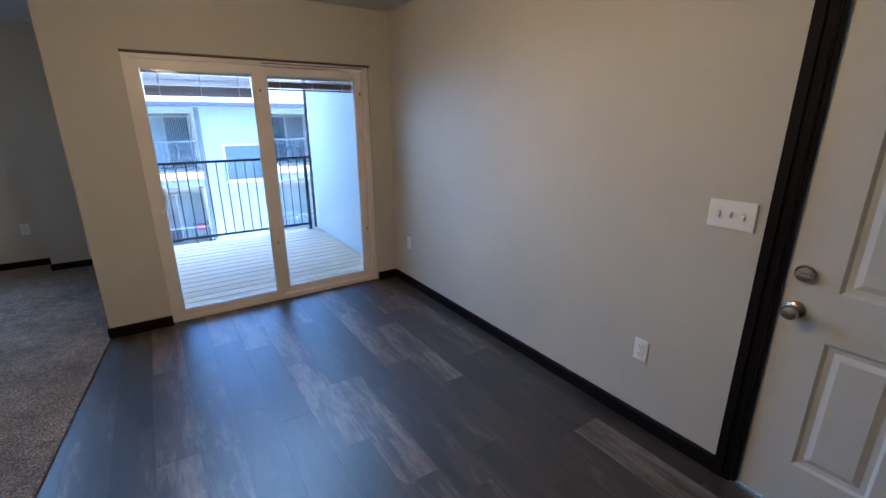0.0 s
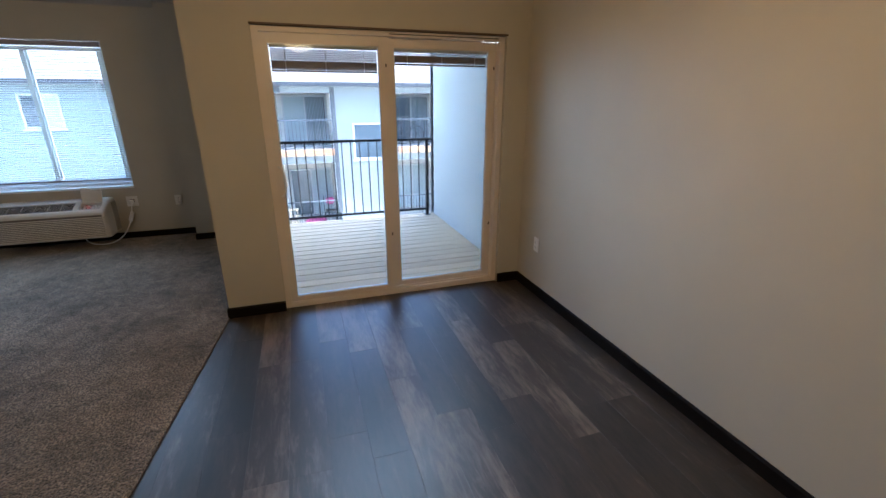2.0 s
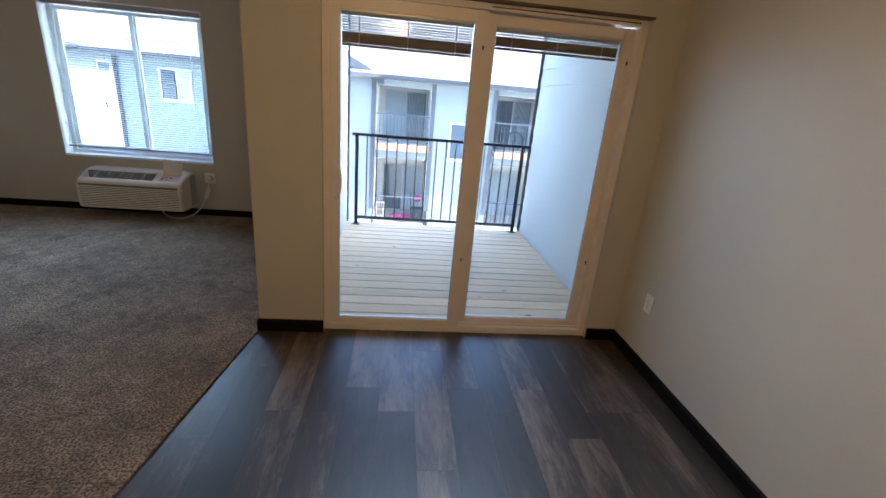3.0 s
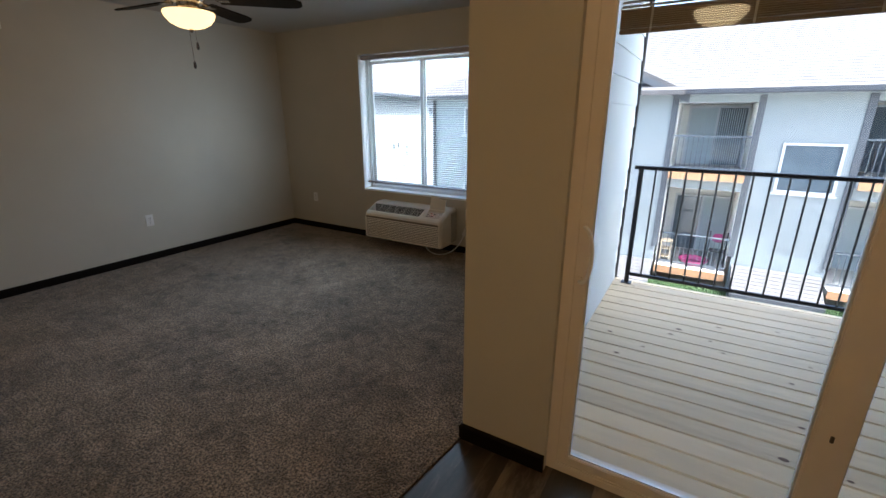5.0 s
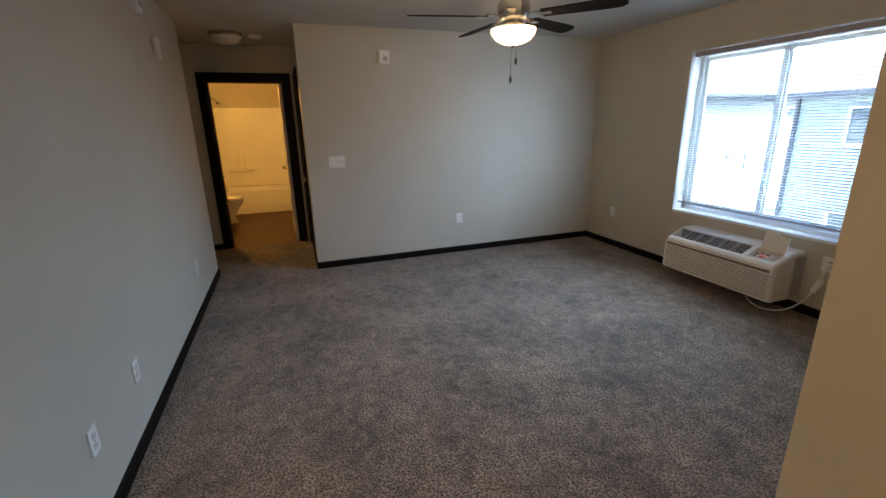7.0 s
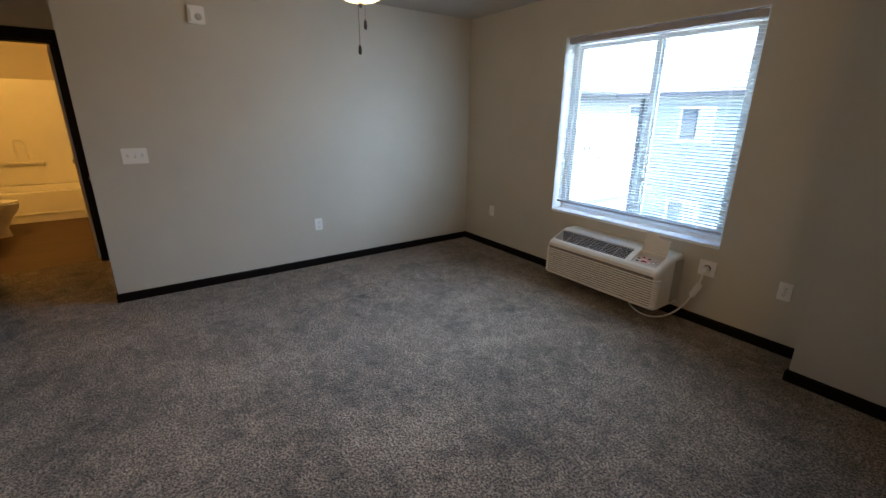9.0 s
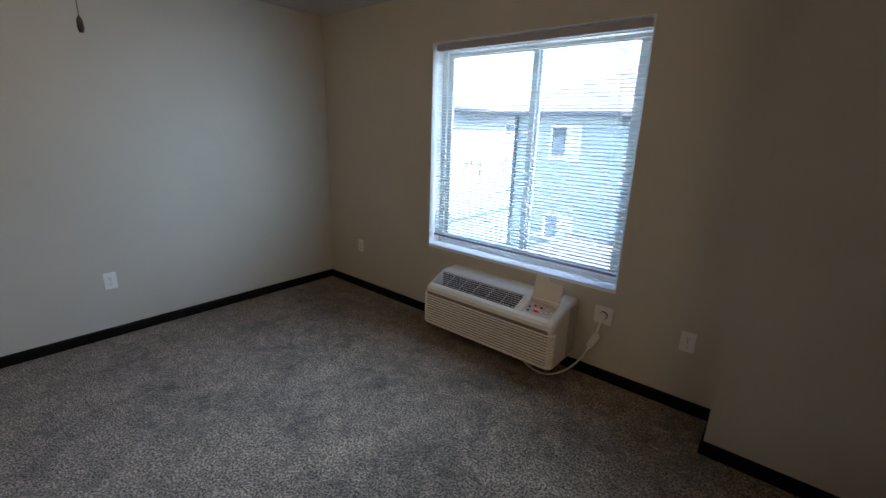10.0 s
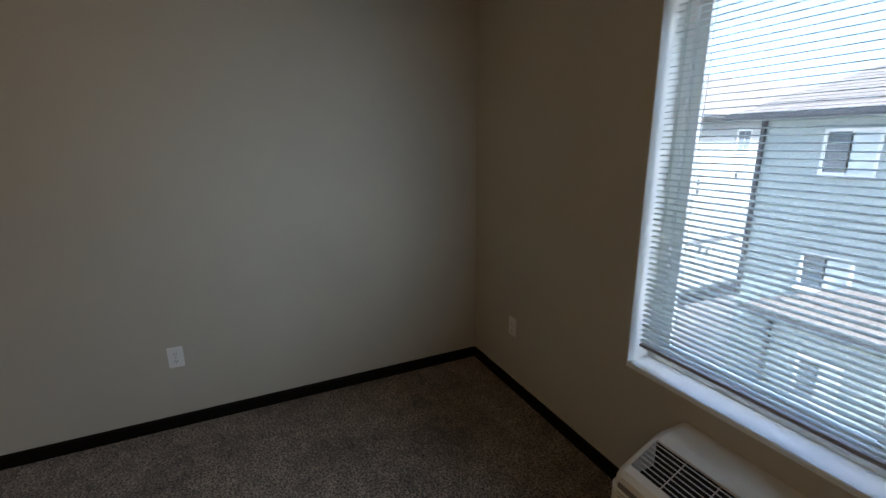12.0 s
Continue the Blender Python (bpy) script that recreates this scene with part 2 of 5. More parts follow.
def boxes(*rows, bevel=0.0):
    bm = bmesh.new()
    for r in rows:
        box(bm, *r, bevel=bevel)
    return bm


def lathe(bm, profile, seg=24, centre=(0, 0, 0), axis="Z"):
    """Turns (radius, height) pairs round an axis."""
    rings = []
    for r, h in profile:
        ring = []
        for k in range(seg):
            a = 2 * math.pi * k / seg
            p = (r * math.cos(a), r * math.sin(a), h)
            if axis == "X":
                p = (h, p[0], p[1])
            elif axis == "Y":
                p = (p[0], h, p[1])
            ring.append(bm.verts.new(Vector(p) + Vector(centre)))
        rings.append(ring)
    for a, b in zip(rings, rings[1:]):
        for k in range(seg):
            bm.faces.new((a[k], a[(k + 1) % seg], b[(k + 1) % seg], b[k]))
    bm.faces.new(rings[0])
    bm.faces.new(rings[-1])
    return bm


def extrude_profile(bm, pts, axis, a, b):
    """A prism of a closed outline, from a to b along an axis; outline in the two other axes in order."""
    def put(p, v):
        if axis == "X":
            return (v, p[0], p[1])
        if axis == "Y":
            return (p[0], v, p[1])
        return (p[0], p[1], v)
    r0 = [bm.verts.new(put(p, a)) for p in pts]
    r1 = [bm.verts.new(put(p, b)) for p in pts]
    n = len(pts)
    for k in range(n):
        bm.faces.new((r0[k], r0[(k + 1) % n], r1[(k + 1) % n], r1[k]))
    bm.faces.new(r0)
    bm.faces.new(r1)
    return bm


def tube(bm, pts, radius, seg=8):
    """A round bar along a line of points."""
    pts = [Vector(p) for p in pts]
    rings, side = [], None
    for i, p in enumerate(pts):
        d = (pts[min(i + 1, len(pts) - 1)] - pts[max(i - 1, 0)]).normalized()
        if side is None:
            side = d.cross(Vector((0, 0, 1)) if abs(d.z) < 0.9 else Vector((1, 0, 0)))
        side = (side - d * side.dot(d)).normalized()
        up = side.cross(d)
        rings.append([bm.verts.new(p + radius * (math.cos(6.2832 * k / seg) * side + math.sin(6.2832 * k / seg) * up)) for k in range(seg)])
    for a, b in zip(rings, rings[1:]):
        for k in range(seg):
            bm.faces.new((a[k], a[(k + 1) % seg], b[(k + 1) % seg], b[k]))
    bm.faces.new(rings[0])
    bm.faces.new(rings[-1])
    return bm


def mesh_of(name, bm, mat, smooth=False):
    bmesh.ops.recalc_face_normals(bm, faces=bm.faces)
    me = bpy.data.meshes.new(name)
    bm.to_mesh(me)
    bm.free()
    me.materials.append(mat)
    if smooth:
        for p in me.polygons:
            p.use_smooth = True
        me.set_sharp_from_angle(angle=radians(35))
    return me


def part(name, bm, mat, parent=None, label="", smooth=False):
    ob = new(name, mesh_of(name, bm, mat, smooth))
    if parent:
        ob.parent = parent
    return tagged(ob, label)


def setting(name, bm, mat, label, category):
    return tagged(part(name, bm, mat), label, category, kind="structure")


def thing(name, place, label, category, group="", turn=0.0):
    """An Empty at the base of a thing; its parts are built round the origin."""
    ob = new(name)
    ob.empty_display_size = 0.1
    ob.matrix_basis = pose(*place, 0, 0, turn)
    return tagged(ob, label, category, group)


H = 2.46          # ceiling height
XE, YD = 1.942, 3.66      # dining corner
XS = -0.448       # outer corner of the stub wall by the balcony door
YN, XW = 6.178, -4.53    # living room corner
XC, YC = -1.062, 5.862   # column
YS, XK = 1.63, -0.745    # corner of the closet wall


# ---------------------------------------------------------------- walls
def wall_x(name, y0, y1, x0, x1, mat, label, hole=None):
    """A wall that runs along x, with one opening (x0, x1, z0, z1)."""
    if hole is None:
        rows = [(x0, x1, y0, y1, 0, H)]
    else:
        a, b, c, d = hole
        rows = [(x0, a, y0, y1, 0, H), (b, x1, y0, y1, 0, H), (a, b, y0, y1, d, H)]
        if c > 0:
            rows.append((a, b, y0, y1, 0, c))
    return setting(name, boxes(*rows), mat, label, "wall")


def wall_y(name, x0, x1, y0, y1, mat, label, hole=None):
    """A wall that runs along y, with one opening (y0, y1, z0, z1)."""
    if hole is None:
        rows = [(x0, x1, y0, y1, 0, H)]
    else:
        a, b, c, d = hole
        rows = [(x0, x1, y0, a, 0, H), (x0, x1, b, y1, 0, H), (x0, x1, a, b, d, H)]
        if c > 0:
            rows.append((x0, x1, a, b, 0, c))
    return setting(name, boxes(*rows), mat, label, "wall")


GREIGE = "smooth greige painted drywall wall"
wall_y("wall_east", XE, 2.09, -3.5, 3.83, PAINT, GREIGE + " with the entry door", (-0.42, 0.47, 0, 2.06))
wall_x("wall_balcony_door", YD, 3.83, XS, XE, PAINT, GREIGE + " round the sliding balcony door", (-0.048, 1.740, 0, 2.012))
wall_y("wall_balcony_side", XS, -0.25, 3.83, 6.36, PAINT, GREIGE + " between living room and balcony")
setting("wall_column", boxes((XC, XS, YC, YN, 0, H), bevel=0.004), PAINT, "boxed-out greige drywall column in the living room", "column")
wall_x("wall_north", YN, 6.36, -4.66, XS, PAINT, GREIGE + " with the living room window", (-3.193, -1.672, 0.597, 2.125))
wall_y("wall_west", -4.66, XW, 2.77, YN, PAINT, GREIGE + " of the living room, with switches")
wall_x("wall_hall_north", 2.65, 2.77, -5.85, XW, PAINT, GREIGE + " of the hall with a dark-cased door", (-5.74, -4.96, 0, 2.05))
wall_y("wall_bath", -5.97, -5.85, 0.4, 2.77, PAINT, GREIGE + " with the bathroom doorway", (1.65, 2.51, 0, 2.06))
wall_x("wall_south", 1.51, YS, -4.74, XK, PAINT, GREIGE + " of the living room with outlets")
wall_y("wall_hall_south", -4.74, -4.62, 0.4, 1.51, PAINT, GREIGE + " at the hall's side")
wall_x("wall_hall_end", 0.28, 0.4, -5.97, -4.62, PAINT, GREIGE + " closing the hall")
wall_y("wall_closet", XK - 0.12, XK, -3.5, 1.51, PAINT, GREIGE + " with the closet door", (0.66, 1.422, 0, 2.04))
wall_x("wall_entry_end", -3.62, -3.5, XK - 0.12, 2.09, PAINT, GREIGE + " closing the entry")
wall_x("wall_bath_south", 0.75, 0.87, -9.25, -5.97, PAINT, GREIGE + " of the bathroom")
wall_x("wall_bath_north", 2.77, 2.89, -9.25, -5.85, PAINT, GREIGE + " of the bathroom")
wall_y("wall_bath_west", -9.25, -9.13, 0.87, 2.77, PAINT, GREIGE + " of the bathroom behind the tub")
wall_x("wall_bath_wing", 1.13, 1.25, -9.13, -8.33, PAINT, GREIGE + " at the end of the tub")
setting("ceiling", boxes((-9.25, 2.2, -3.62, 6.36, H, H + 0.18)), CEILING, "pale textured drywall ceiling", "ceiling")
setting("subfloor", boxes((-9.25, XS + 0.2, -3.62, 6.36, -0.25, -0.012), (XS + 0.2, 2.09, -3.62, 3.83, -0.25, -0.012)), SUBFLOOR, "dark floor slab under vinyl and carpet", "floor")

# carpet: one sheet with a slanted edge towards the vinyl
bm = bmesh.new()
outline = [(XS - 0.004, YD), (XK + 0.048, YS), (-4.74, YS), (-4.74, 0.4), (-5.90, 0.4), (-5.90, 2.65), (XW, 2.65), (XW, YN), (XS - 0.004, YN)]
extrude_profile(bm, outline, "Z", -0.012, 0.010)
setting("floor_carpet", bm, CARPET, "grey-brown cut-pile carpet with brushed patches", "carpet")

# ---------------------------------------------------------------- trim
def skirt(name, axis, face, out, a, b):
    """A dark baseboard on a wall face; axis is the way it runs, out the side it stands proud of (+1 or -1)."""
    t, h = 0.013, 0.082
    prof = [(face, 0.0), (face + out * t, 0.0), (face + out * t, h - 0.012), (face + out * 0.005, h), (face, h)]
    bm = bmesh.new()
    if axis == "Y":
        extrude_profile(bm, prof, "Y", a, b)
    else:
        extrude_profile(bm, prof, "X", a, b)
    return setting(name, bm, DARK_WOOD, "dark espresso-stained wooden baseboard", "baseboard")


skirt("baseboard_1", "Y", XE, -1, 0.541, YD)
skirt("baseboard_2", "Y", XE, -1, -3.5, -0.492)
skirt("baseboard_3", "X", YD, -1, XS, -0.048)
skirt("baseboard_4", "X", YD, -1, 1.740, XE - 0.013)
skirt("baseboard_5", "Y", XS, -1, YD - 0.013, YC)
skirt("baseboard_6", "X", YC, -1, XC, XS - 0.013)
skirt("baseboard_7", "Y", XC, -1, YC - 0.013, YN)
skirt("baseboard_8", "X", YN, -1, XW, XC - 0.013)
skirt("baseboard_9", "Y", XW, 1, 2.65, YN - 0.013)
skirt("baseboard_10", "X", 2.65, -1, -4.885, XW + 0.013)
skirt("baseboard_11", "Y", -5.85, 1, 0.4, 1.557)
skirt("baseboard_12", "X", YS, 1, -4.74, XK + 0.013)
skirt("baseboard_13", "Y", -4.74, -1, 0.4, YS + 0.013)
skirt("baseboard_14", "Y", XK, 1, 1.498, YS)
skirt("baseboard_15", "Y", XK, 1, -3.5, 0.583)


def casing(name, axis, face, out, a, b, top, w=0.075, depth=0.12):
    """Dark door casing of three boards with a stepped edge, and the lining of the opening behind it."""
    root = tagged(new(name), "dark espresso-stained wooden door casing", "door frame", kind="structure")

    def bar(part_name, u0, u1, z0, z1, v0, v1):
        v0, v1 = min(v0, v1), max(v0, v1)
        bm = bmesh.new()
        if axis == "Y":
            box(bm, v0, v1, u0, u1, z0, z1, bevel=0.003)
        else:
            box(bm, u0, u1, v0, v1, z0, z1, bevel=0.003)
        part(part_name, bm, DARK_WOOD, root)
    for k, (p, q) in enumerate(((0.011, 0.0), (0.019, w * 0.45))):
        f = face + out * p
        lo = face if k == 0 else face + out * 0.0105
        bar("leg", a - w, a - q, 0, top + w, lo, f)
        bar("leg", b + q, b + w, 0, top + w, lo, f)
        bar("head", a - q, b + q, top + q, top + w, lo, f)
    back = face - out * depth
    bar("jamb", a, a + 0.018, 0, top, back, face - out * 0.001)
    bar("jamb", b - 0.018, b, 0, top, back, face - out * 0.001)
    bar("jamb", a + 0.018, b - 0.018, top - 0.018, top, back, face - out * 0.001)
    return root


casing("trim_entry_casing", "Y", XE, -1, -0.42, 0.47, 2.06, w=0.071)
casing("trim_closet_casing", "Y", XK, 1, 0.66, 1.422, 2.04, w=0.075)
casing("trim_bath_casing", "Y", -5.85, 1, 1.65, 2.51, 2.06, w=0.092)
casing("trim_hall_casing", "X", 2.65, -1, -5.74, -4.96, 2.05)


# ---------------------------------------------------------------- doors
def panel_door(name, w, h, cols, rows, m, label):
    """A white moulded door: local x across, y its thickness (face at y = 0, body behind), panels recessed and raised."""
    root = tagged(new(name), label, "door", kind="structure")
    root.matrix_basis = m
    t = 0.036
    bm = bmesh.new()
    xs = [0.0] + [v for c in cols for v in c] + [w]
    zs = [0.0] + [v for r in rows for v in r] + [h]
    for i in range(0, len(xs), 2):
        box(bm, xs[i], xs[i + 1], 0, t, 0, h)
    for (c0, c1) in cols:
        for i in range(0, len(zs), 2):
            box(bm, c0, c1, 0, t, zs[i], zs[i + 1])
    part("stile_and_rail", bm, DOOR_WHITE, root)
    for (c0, c1) in cols:
        for (z0, z1) in rows:
            bm = bmesh.new()
            cx, cz, hx, hz = (c0 + c1) / 2, (z0 + z1) / 2, (c1 - c0) / 2, (z1 - z0) / 2
            loops = []
            for inset, y in ((0, 0.0), (0.012, 0.010), (0.030, 0.012), (0.052, 0.003)):
                loops.append([bm.verts.new((cx + sx * (hx - inset), y, cz + sz * (hz - inset))) for sx, sz in ((-1, -1), (1, -1), (1, 1), (-1, 1))])
            for p, q in zip(loops, loops[1:]):
                for k in range(4):
                    bm.faces.new((p[k], p[(k + 1) % 4], q[(k + 1) % 4], q[k]))
            bm.faces.new(loops[-1])
            back = [bm.verts.new((cx + sx * hx, t - 0.004, cz + sz * hz)) for sx, sz in ((-1, -1), (1, -1), (1, 1), (-1, 1))]
            for k in range(4):
                bm.faces.new((loops[0][k], loops[0][(k + 1) % 4], back[(k + 1) % 4], back[k]))
            bm.faces.new(back)
            part("panel", bm, DOOR_WHITE, root)
    return root


def knob(root, x, z, sign=-1, name="door_knob"):
    """A round knob with its rose on the face of a door."""
    bm = bmesh.new()
    s = sign
    lathe(bm, [(0.034, 0), (0.034, s * 0.006), (0.028, s * 0.012), (0.013, s * 0.016), (0.012, s * 0.034), (0.020, s * 0.040), (0.028, s * 0.050),
               (0.029, s * 0.058), (0.024, s * 0.066), (0.010, s * 0.070)], 24, (x, 0, z), "Y")
    return part(name, bm, NICKEL, root, "satin nickel round door knob", smooth=True)


def deadbolt(root, x, z):
    bm = bmesh.new()
    lathe(bm, [(0.033, 0), (0.033, -0.010), (0.027, -0.018), (0.012, -0.020)], 24, (x, 0, z), "Y")
    b = part("deadbolt", bm, NICKEL, root, "satin nickel deadbolt", smooth=True)
    part("thumb_turn", boxes((x - 0.026, x + 0.026, -0.034, -0.018, z - 0.006, z + 0.006), bevel=0.004), NICKEL, b)


# entry door, in the east wall: local x runs towards -y, face towards -x
entry = panel_door("door_1", 0.850, 2.035, [(0.158, 0.385), (0.480, 0.708)], [(0.22, 0.76), (0.95, 1.62), (1.72, 1.92)],
                   pose(XE + 0.018, 0.450, 0.005, 0, 0, -90), "closed white moulded-panel entry door with nickel knob and deadbolt")
knob(entry, 0.050, 0.855)
deadbolt(entry, 0.054, 1.000)
# closet door, in the closet wall: local x runs towards +y reversed, face towards +x
closet = panel_door("door_2", 0.720, 2.012, [(0.11, 0.30), (0.39, 0.58)], [(0.16, 0.78), (0.95, 1.60), (1.70, 1.90)],
                    pose(XK - 0.016, 0.68, 0.008, 0, 0, 90), "closed white moulded-panel closet door with nickel hinges")
for z in (0.22, 0.96, 1.80):
    bm = bmesh.new()
    lathe(bm, [(0.0065, z - 0.045), (0.0065, z + 0.045)], 10, (0.725, -0.010, 0))
    box(bm, 0.697, 0.724, -0.0025, 0.001, z - 0.044, z + 0.044)
    part("hinge", bm, NICKEL, closet, "satin nickel butt hinge", smooth=True)
knob(closet, 0.06, 0.92)
# bathroom door, standing open into the bathroom
bath_door = panel_door("door_3", 0.81, 2.03, [(0.11, 0.36), (0.45, 0.70)], [(0.16, 0.80), (0.97, 1.60), (1.70, 1.90)],
                       pose(-5.985, 2.492, 0.01, 0, 0, 181), "white moulded-panel bathroom door standing open")
knob(bath_door, 0.745, 0.93, 1)
bm = bmesh.new()
lathe(bm, [(0.034, 0), (0.028, 0.012), (0.012, 0.016), (0.012, 0.034), (0.028, 0.050), (0.029, 0.058), (0.010, 0.070)], 20, (0.745, 0.036, 0.93), "Y")
part("door_knob", bm, NICKEL, bath_door, "satin nickel round door knob", smooth=True)
hall_door = panel_door("door_4", 0.74, 2.02, [(0.11, 0.33), (0.41, 0.63)], [(0.16, 0.80), (0.97, 1.60), (1.70, 1.90)],
                       pose(-5.72, 2.675, 0.008, 0, 0, 0), "closed white moulded-panel hall door")
knob(hall_door, 0.68, 0.93)


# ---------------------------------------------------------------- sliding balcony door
# tan of the stacked slats, with their shade against the daylight in the colour
BLIND_SHADED = material("blind_slat_shaded_tan", (0.17, 0.125, 0.092), 0.5, spread=0.08, scale=10)
SEAL = material("dark_gasket", (0.06, 0.05, 0.045), 0.6)
SPACER = material("pale_glazing_spacer", (0.62, 0.64, 0.66), 0.35, 0.3, spread=0.05)
slider = tagged(new("door_5"), "closed almond vinyl sliding glass balcony door with raised blinds", "sliding door", kind="structure")
F0, F1 = 3.695, 3.815
part("frame", boxes((-0.048, -0.004, F0, F1, 0, 2.012), (1.697, 1.740, F0, F1, 0, 2.012), (-0.004, 1.697, F0, F1, 1.967, 2.012),
                    (-0.004, 1.697, F0, F1, 0, 0.035), bevel=0.002), VINYL, slider)
part("track", boxes((-0.004, 1.697, 3.745, 3.752, 0.035, 0.048), (-0.004, 1.697, F0 + 0.004, F0 + 0.012, 0.035, 0.044)), VINYL, slider)


HEAD_BROWN = material("brown_head_strip", (0.10, 0.065, 0.045), 0.6, spread=0.15)
part("head_strip", boxes((-0.052, 1.744, 3.648, 3.6945, 2.000, 2.0115)), HEAD_BROWN, slider, "thin brown strip over the frame")
part("screen_track", boxes((0.846, 1.690, 3.6925, 3.6945, 1.980, 1.986)), SEAL, slider)


def sash(x0, x1, y0, y1, left, right, name):
    z0, z1 = 0.045, 1.964
    s = part(name, boxes((x0, x0 + left, y0, y1, z0, z1), (x1 - right, x1, y0, y1, z0, z1),
                         (x0 + left, x1 - right, y0, y1, z1 - 0.062, z1), (x0 + left, x1 - right, y0, y1, z0, z0 + 0.042), bevel=0.004), VINYL, slider)
    a, b, c, d = x0 + left, x1 - right, z0 + 0.042, z1 - 0.062
    ym = (y0 + y1) / 2
    pane = part("pane", boxes((a, b, ym - 0.002, ym + 0.002, c, d)), GLASS, s)
    pane.visible_shadow = False
    g = 0.006
    part("gasket", boxes((a, a + g, ym - 0.008, ym + 0.008, c, d), (b - g, b, ym - 0.008, ym + 0.008, c, d),
                         (a + g, b - g, ym - 0.008, ym + 0.008, c, c + g), (a + g, b - g, ym - 0.008, ym + 0.008, d - g, d)), SPACER, s)
    return s, a, b, d


moving, a1, b1, top1 = sash(-0.004, 0.838, 3.700, 3.742, 0.045, 0.068, "moving_sash")
fixed, a2, b2, top2 = sash(0.812, 1.697, 3.756, 3.798, 0.078, 0.062, "fixed_sash")


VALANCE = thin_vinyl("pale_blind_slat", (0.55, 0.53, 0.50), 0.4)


def raised_blind(sash_ob, a, b, y, top, spread_to, stack_to):
    """A blind drawn up: a few loose slats, then the stack in its shaded colour on its bottom rail, hung on cords."""
    part("head_rail", boxes((a + 0.008, b - 0.008, y - 0.010, y + 0.010, top - 0.024, top - 0.002), bevel=0.002), VALANCE, sash_ob)
    z = top - 0.034
    while z > spread_to:
        bm = bmesh.new()
        extrude_profile(bm, [(y - 0.0055, z - 0.0050), (y + 0.0055, z + 0.0040), (y + 0.0055, z + 0.0050), (y - 0.0055, z - 0.0040)], "X", a + 0.012, b - 0.012)
        part("slat", bm, VALANCE, sash_ob)
        z -= 0.0125
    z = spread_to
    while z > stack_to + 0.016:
        part("slat", boxes((a + 0.012, b - 0.012, y - 0.0085, y + 0.0085, z - 0.0022, z + 0.0022)), BLIND_SHADED, sash_ob)
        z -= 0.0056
    part("bottom_rail", boxes((a + 0.012, b - 0.012, y - 0.009, y + 0.009, stack_to, stack_to + 0.012), bevel=0.002), BLIND_SHADED, sash_ob)
    for f in (0.14, 0.5, 0.86):
        x = a + f * (b - a)
        part("cord", boxes((x - 0.003, x + 0.003, y - 0.0105, y - 0.0095, stack_to, top)), VALANCE, sash_ob)


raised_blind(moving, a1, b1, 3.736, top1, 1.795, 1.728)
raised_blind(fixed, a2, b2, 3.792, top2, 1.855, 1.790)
bm = bmesh.new()
bow = []
for k in range(17):
    u = math.pi * k / 16
    bow.append((0.016 + 0.043 * math.sin(u) ** 0.9, 3.694 - 0.036 * math.sin(u) ** 0.6, 0.995 - 0.105 * math.cos(u)))
tube(bm, bow, 0.0075, 10)
h = part("handle", bm, WHITE, moving, "white curved bow handle", smooth=True)
for z in (0.888, 1.102):
    part("handle_foot", boxes((0.002, 0.030, 3.689, 3.700, z - 0.026, z + 0.026), bevel=0.005), VINYL, h, smooth=True)
for z in (1.78, 0.53):
    part("latch", boxes((0.812, 0.822, 3.694, 3.700, z - 0.012, z + 0.012), bevel=0.002), SEAL, moving)
    part("latch", boxes((1.676, 1.686, 3.750, 3.756, z - 0.012, z + 0.012), bevel=0.002), SEAL, fixed)

# ---------------------------------------------------------------- living room window
WX0, WX1, WZ0, WZ1 = -3.193, -1.672, 0.597, 2.125
WIN_WHITE = material("white_window_paint", (0.83, 0.86, 0.85), 0.4, spread=0.03, scale=10)
window = tagged(new("window_1"), "white vinyl sliding window with lowered open mini blinds", "window", kind="structure")
part("return", boxes((WX0, WX0 + 0.004, YN + 0.001, 6.30, WZ0 + 0.022, WZ1), (WX1 - 0.004, WX1, YN + 0.001, 6.30, WZ0 + 0.022, WZ1),
                     (WX0 + 0.004, WX1 - 0.004, YN + 0.001, 6.30, WZ1 - 0.004, WZ1)), WIN_WHITE, window)
part("window_sill", boxes((WX0, WX1, YN - 0.004, 6.30, WZ0, WZ0 + 0.022), bevel=0.003), WIN_WHITE, window)
part("window_frame", boxes((WX0, WX0 + 0.045, 6.30, 6.352, WZ0, WZ1), (WX1 - 0.045, WX1, 6.30, 6.352, WZ0, WZ1),
                           (WX0 + 0.045, WX1 - 0.045, 6.30, 6.352, WZ1 - 0.05, WZ1), (WX0 + 0.045, WX1 - 0.045, 6.30, 6.352, WZ0, WZ0 + 0.055), bevel=0.003), WIN_WHITE, window)
for x0, x1, y in ((WX0 + 0.045, -2.37, 6.330), (-2.43, WX1 - 0.045, 6.312)):
    s = part("sash", boxes((x0, x0 + 0.040, y - 0.010, y + 0.012, 0.655, 2.070), (x1 - 0.050, x1, y - 0.010, y + 0.012, 0.655, 2.070),
                           (x0 + 0.040, x1 - 0.050, y - 0.010, y + 0.012, 2.033, 2.070), (x0 + 0.040, x1 - 0.050, y - 0.010, y + 0.012, 0.655, 0.70), bevel=0.002), WIN_WHITE, window)
    pane = part("pane", boxes((x0 + 0.040, x1 - 0.050, y - 0.001, y + 0.002, 0.70, 2.033)), GLASS, s)
    pane.visible_shadow = False

